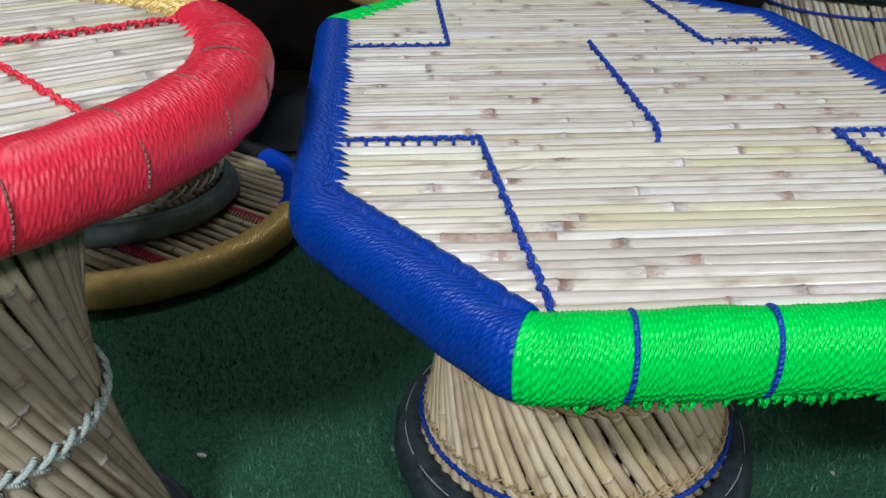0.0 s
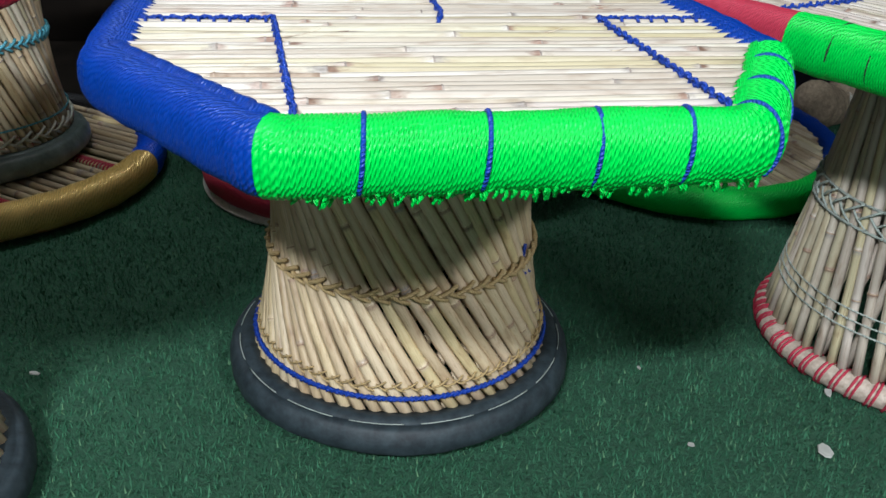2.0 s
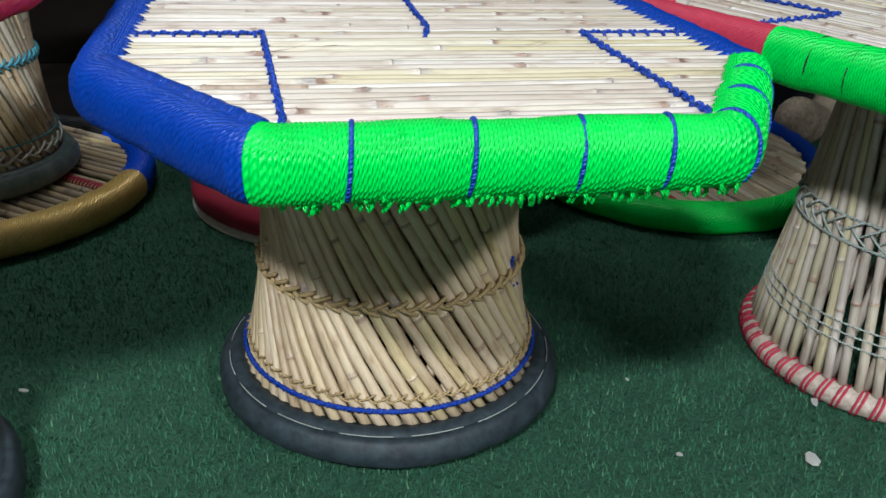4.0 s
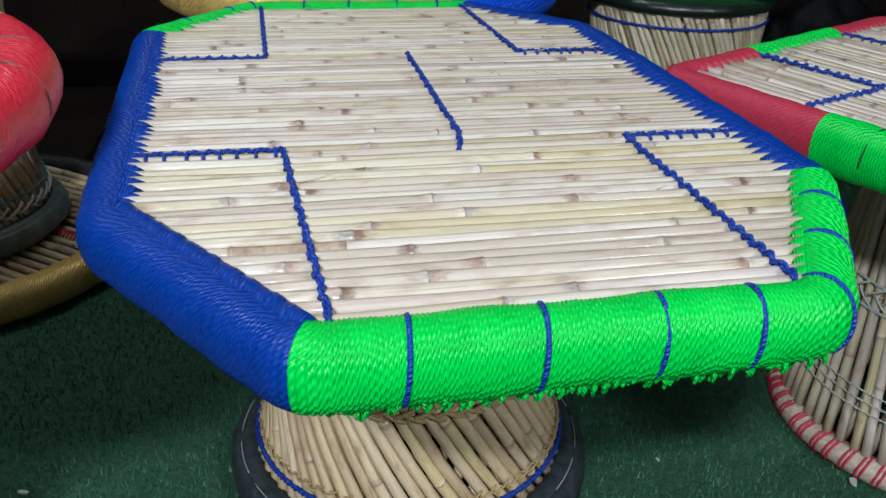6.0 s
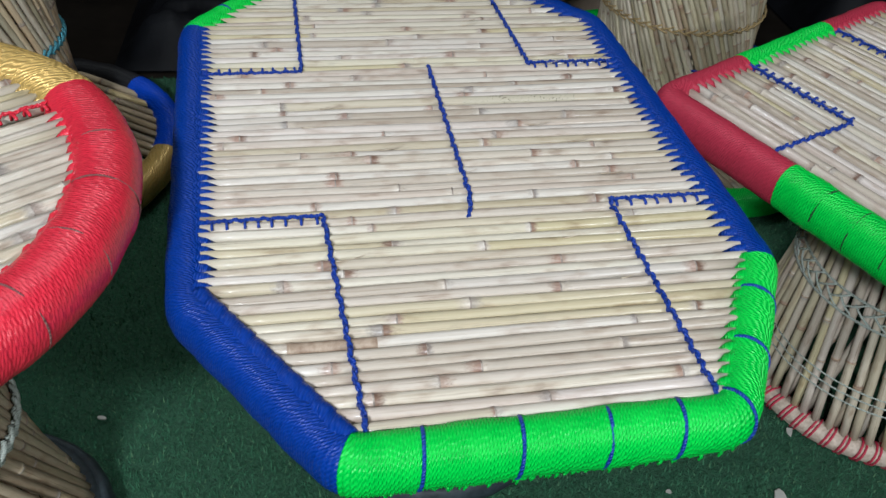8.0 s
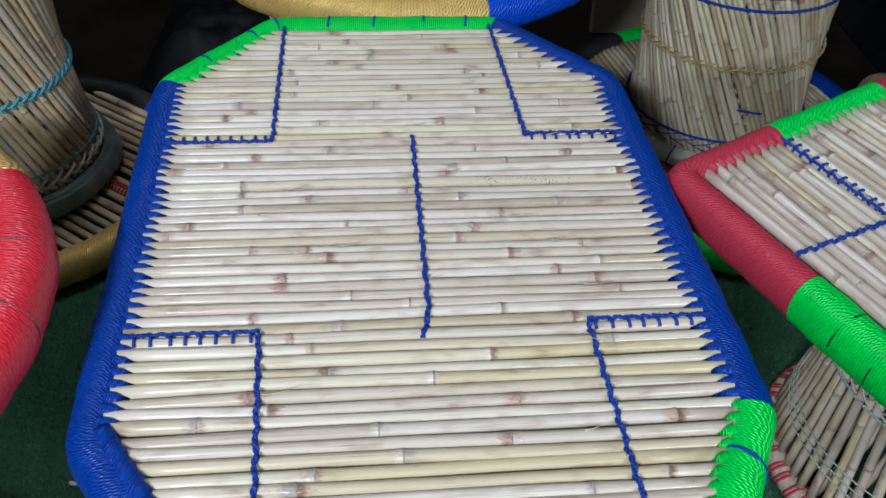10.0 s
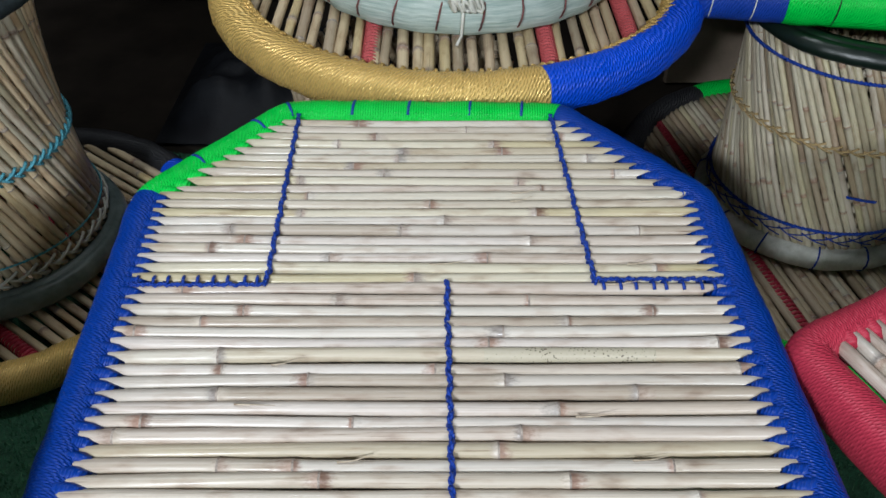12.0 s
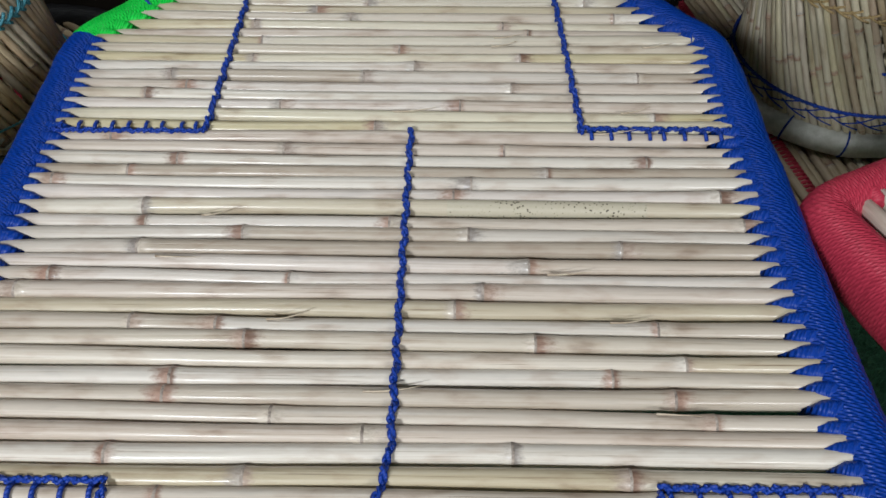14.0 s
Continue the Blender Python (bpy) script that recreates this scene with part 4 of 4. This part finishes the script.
def stacked_stool():
    rng = random.Random(47)
    t = thing("upturned_stool", pose(-0.002, 0.870, -0.019, 0, 0, 0), "upturned bamboo stool with gold and blue rope rim", "stool")
    poly = circle_poly(0.320, 56)
    hw, hh, z = 0.027, 0.029, 0.461
    a = lambda d: int(round(d / 360 * 56)) % 56
    pts, moved, made = rim(t, poly, z, hw, hh, [(a(-72), 0.0, BRIGHT_BLUE), (a(60), 0.0, GOLD)], rng, 0.026, 0.02, 0.0044, {"gold_rope": "shiny gold rope wound round the rim", "bright_blue_rope": "bright blue rope wound round the rim"}, 0.05, 4, 18, 0.0009)
    under_deck(t, 0.332, 0.466, 0.0195, -88, rng, (LEGCANE, NODE, OLDCANE, SCAR), (-6, 6, 12), 0.0076, cord=CORAL)
    prof = [(0.226, 0.476), (0.238, 0.483), (0.243, 0.500), (0.238, 0.520), (0.226, 0.532), (0.200, 0.534), (0.198, 0.476)]
    lathe(t, prof, MINT, "wrapped_collar", (0.006, 0.015), "pale green wrapped collar bound with brown cord", 120, lambda q, j: 0.0016 * math.sin(24 * q + j))
    ring_ties(t, 0.2225, 0.504, 0.0225, 26, BROWNCORD, (0.006, 0.015), 0.0014, False)
    rad = drum_leg(t, rng, 0.53, 0.93, 0.200, 0.185, -1.0, 72, 0.0062, (LEGCANE, NODE, OLDCANE, SCAR), centre=(0.006, 0.015))
    plait_ring(t, 0.209, 0.541, 46, TWINE, 0.0026, 0.012, (0.006, 0.015))
    k = Soup()
    for q in range(5):
        a0 = radians(268 + 2.2 * q)
        k.tube([(0.006 + (0.228 + 0.006 * math.sin(1.3 * j)) * math.cos(a0 + 0.02 * math.cos(1.1 * j + q)), 0.015 + (0.245 + 0.004 * math.sin(1.3 * j)) * math.sin(a0 + 0.02 * math.cos(1.1 * j + q)), 0.527 + 0.009 * math.sin(0.9 * j + q)) for j in range(12)], 0.0026, 5)
    k.tube([(0.012, -0.226, 0.525), (0.011, -0.232, 0.505), (0.010, -0.229, 0.484), (0.004, -0.245, 0.478)], 0.0022, 6)
    put("cord_knot", k.mesh("cord_knot", WHITEWRAP), t, None, "cream cord knot on the collar")
    # gold teeth along the inner edge
    s = Soup()
    for k in range(150):
        q = 2 * math.pi * (k + rng.uniform(-0.2, 0.2)) / 150
        u = Vector((math.cos(q), math.sin(q), 0))
        l = rng.uniform(0.004, 0.012)
        s.tube([u * 0.335 + Vector((0, 0, 0.486)), u * 0.322 + Vector((0, 0, 0.484)), u * (0.320 - l) + Vector((0, 0, 0.472))], [0.003, 0.0028, 0.0018], 5)
    tagged(put("rope_fringe", s.mesh("rope_fringe", GOLD), t), "", "", "", "stuff")


def support_stool():
    rng = random.Random(53)
    t = thing("bamboo_stool", pose(-0.075, 0.668, 0), "bamboo stool with crimson foot ring under the stacked stool", "stool")
    rad = drum_leg(t, rng, 0.05, 0.41, 0.17, 0.15, 1.0, 60, 0.006, (OLDCANE, NODE, OLDCANE, SCAR))
    wrapped_ring(t, 0.235, 0.038, 0.030, CRIMSON, name="foot_ring", label="crimson bound foot ring")
    lathe(t, [(0.262, 0.0), (0.264, 0.005), (0.16, 0.012), (0.155, 0.0)], WHITEWRAP, "base_disc", label="thin white base disc")


def stacked_top():
    """A four-cornered table lying face up on the upturned stool's foot ring."""
    rng = random.Random(59)
    t = thing("bamboo_table", pose(0.565, 1.000, 0, 0, 0, -7), "bamboo table top with navy and green rim on a stool", "table")
    poly = [(-0.17, -0.235), (0.40, -0.235), (0.40, 0.30), (-0.17, 0.30)]
    pts, moved, made = rim(t, poly, 0.468, 0.026, 0.030, [(0, 0.0, NAVY), (0, 0.19, GREEN), (1, 0.0, NAVY)], rng, 0.02, 0.012, 0.0034, None, 0.03, 3)
    tie_bands(t, pts, moved, 0.468, 0.026, 0.030, [(0, 0.03), (0, 0.12)], WHITEWRAP, 0.0010, 0.001, made=made)
    tie_bands(t, pts, moved, 0.468, 0.026, 0.030, [(0, 0.30), (0, 0.44), (0, 0.58), (0, 0.72)], TIE_SHADE_ROPE, 0.0012, 0.001, made=made)
    reed_deck(t, poly, 0.492, 0.0145, rng, None, None, (CANE, NODE, PALE, SCAR), 7)


def lean_board():
    t = thing("board", pose(0.62, 1.36, 0, -6, 0, 3), "brown board leaning upright with a blue strap", "board")
    bm = bmesh.new()
    bmesh.ops.create_cube(bm, size=1, matrix=Matrix.Translation((0, 0, 0.21)) @ Matrix.Diagonal((0.30, 0.018, 0.42, 1)))
    bmesh.ops.bevel(bm, geom=bm.edges[:], offset=0.003, segments=1, affect="EDGES")
    part("panel", bm, BOARD, t)
    bm = bmesh.new()
    bmesh.ops.create_cube(bm, size=1, matrix=Matrix.Translation((0.13, -0.012, 0.21)) @ Matrix.Diagonal((0.016, 0.006, 0.42, 1)))
    part("strap", bm, BLUE, t, "blue strap")


stacked_top()
lean_board()
low_stool()
back_stool()
stacked_stool()
support_stool()


# ---- small things ----
def chips():
    rng = random.Random(61)
    spots = [(0.463, -0.194, 0.017), (0.524, -0.088, 0.010), (-0.648, 0.384, 0.010), (0.311, -0.172, 0.006), (-0.460, 0.020, 0.008), (0.30, -0.02, 0.005)]
    for x, y, s in spots:
        bm = bmesh.new()
        n = 7
        ring = []
        for k in range(n):
            q = 2 * math.pi * k / n
            r = s * rng.uniform(0.6, 1.0)
            ring.append((r * math.cos(q), 0.6 * r * math.sin(q)))
        lo = [bm.verts.new((a, b, 0.0)) for a, b in ring]
        hi = [bm.verts.new((0.9 * a, 0.9 * b, 0.0012 + 0.0004 * rng.random())) for a, b in ring]
        bm.faces.new(hi)
        bm.faces.new(list(reversed(lo)))
        for k in range(n):
            bm.faces.new((lo[k], lo[(k + 1) % n], hi[(k + 1) % n], hi[k]))
        o = part("chip", bm, CHIP, None)
        o.matrix_basis = pose(x, y, 0.007, rng.uniform(-6, 6), rng.uniform(-6, 6), rng.uniform(0, 180))
        tagged(o, "small pale chip of cane litter on the turf", "chip", "litter on the turf")


chips()


def film_heap(x0, x1, y0, y1, high, seed):
    """Crumpled black plastic film, also used as a dark backdrop, closed below."""
    s = Soup()
    nx, ny = 46, 30
    for j in range(ny + 1):
        for i in range(nx + 1):
            u, v = i / nx, j / ny
            e = min(1.0, 6 * min(u, 1 - u)) * min(1.0, 6 * min(v, 1 - v))
            p = Vector((x0 + (x1 - x0) * u, y0 + (y1 - y0) * v, seed))
            h = high * e * (0.62 + 0.5 * noise.noise(p * 3.1)) + 0.05 * e * abs(noise.noise(p * 11)) + 0.02 * e * noise.noise(p * 27)
            s.v.append(Vector((p.x, p.y, max(0.004, h))))
            s.uv.append((p.x, p.y))
    for j in range(ny):
        for i in range(nx):
            a = j * (nx + 1) + i
            s.f.append((a, a + 1, a + nx + 2, a + nx + 1))
    b = len(s.v)
    for x, y in ((x0, y0), (x1, y0), (x1, y1), (x0, y1)):
        s.v.append(Vector((x, y, 0.0)))
        s.uv.append((x, y))
    s.f.append((b + 3, b + 2, b + 1, b))
    tagged(put("plastic_sheet", s.mesh("plastic_sheet", BLACKFILM), None), "crumpled black plastic sheet on the floor, doubling as a dark backdrop", "sheet")


film_heap(-0.62, 0.10, 1.06, 1.50, 0.16, 3)
# This right-hand heap is added only as a dark backdrop.
film_heap(1.15, 1.85, 1.10, 1.70, 0.32, 9)


def sack_bundle():
    t = thing("tied_bundle", pose(1.12, 0.98, 0.0, 0, 0, 30), "small rolled bundle of brown sackcloth tied in the middle", "bundle")
    s = Soup()
    line, rr = [], []
    for k in range(25):
        w = k / 24 - 0.5
        line.append((0.24 * w, 0, 0.055 + 0.01 * math.sin(9 * w)))
        rr.append((0.052 - 0.022 * math.exp(-(w / 0.08) ** 2)) * (1 + 0.06 * math.sin(40 * w)))
    s.tube(line, rr, 18)
    put("roll", s.mesh("roll", SACK), t)
    r = Soup()
    r.twisted([(0.002, 0.033 * math.cos(q), 0.055 + 0.033 * math.sin(q)) for q in [2 * math.pi * k / 24 for k in range(24)]], 0.004, 0.012, True)
    put("tie_cord", r.mesh("tie_cord", WHITEWRAP), t)


sack_bundle()
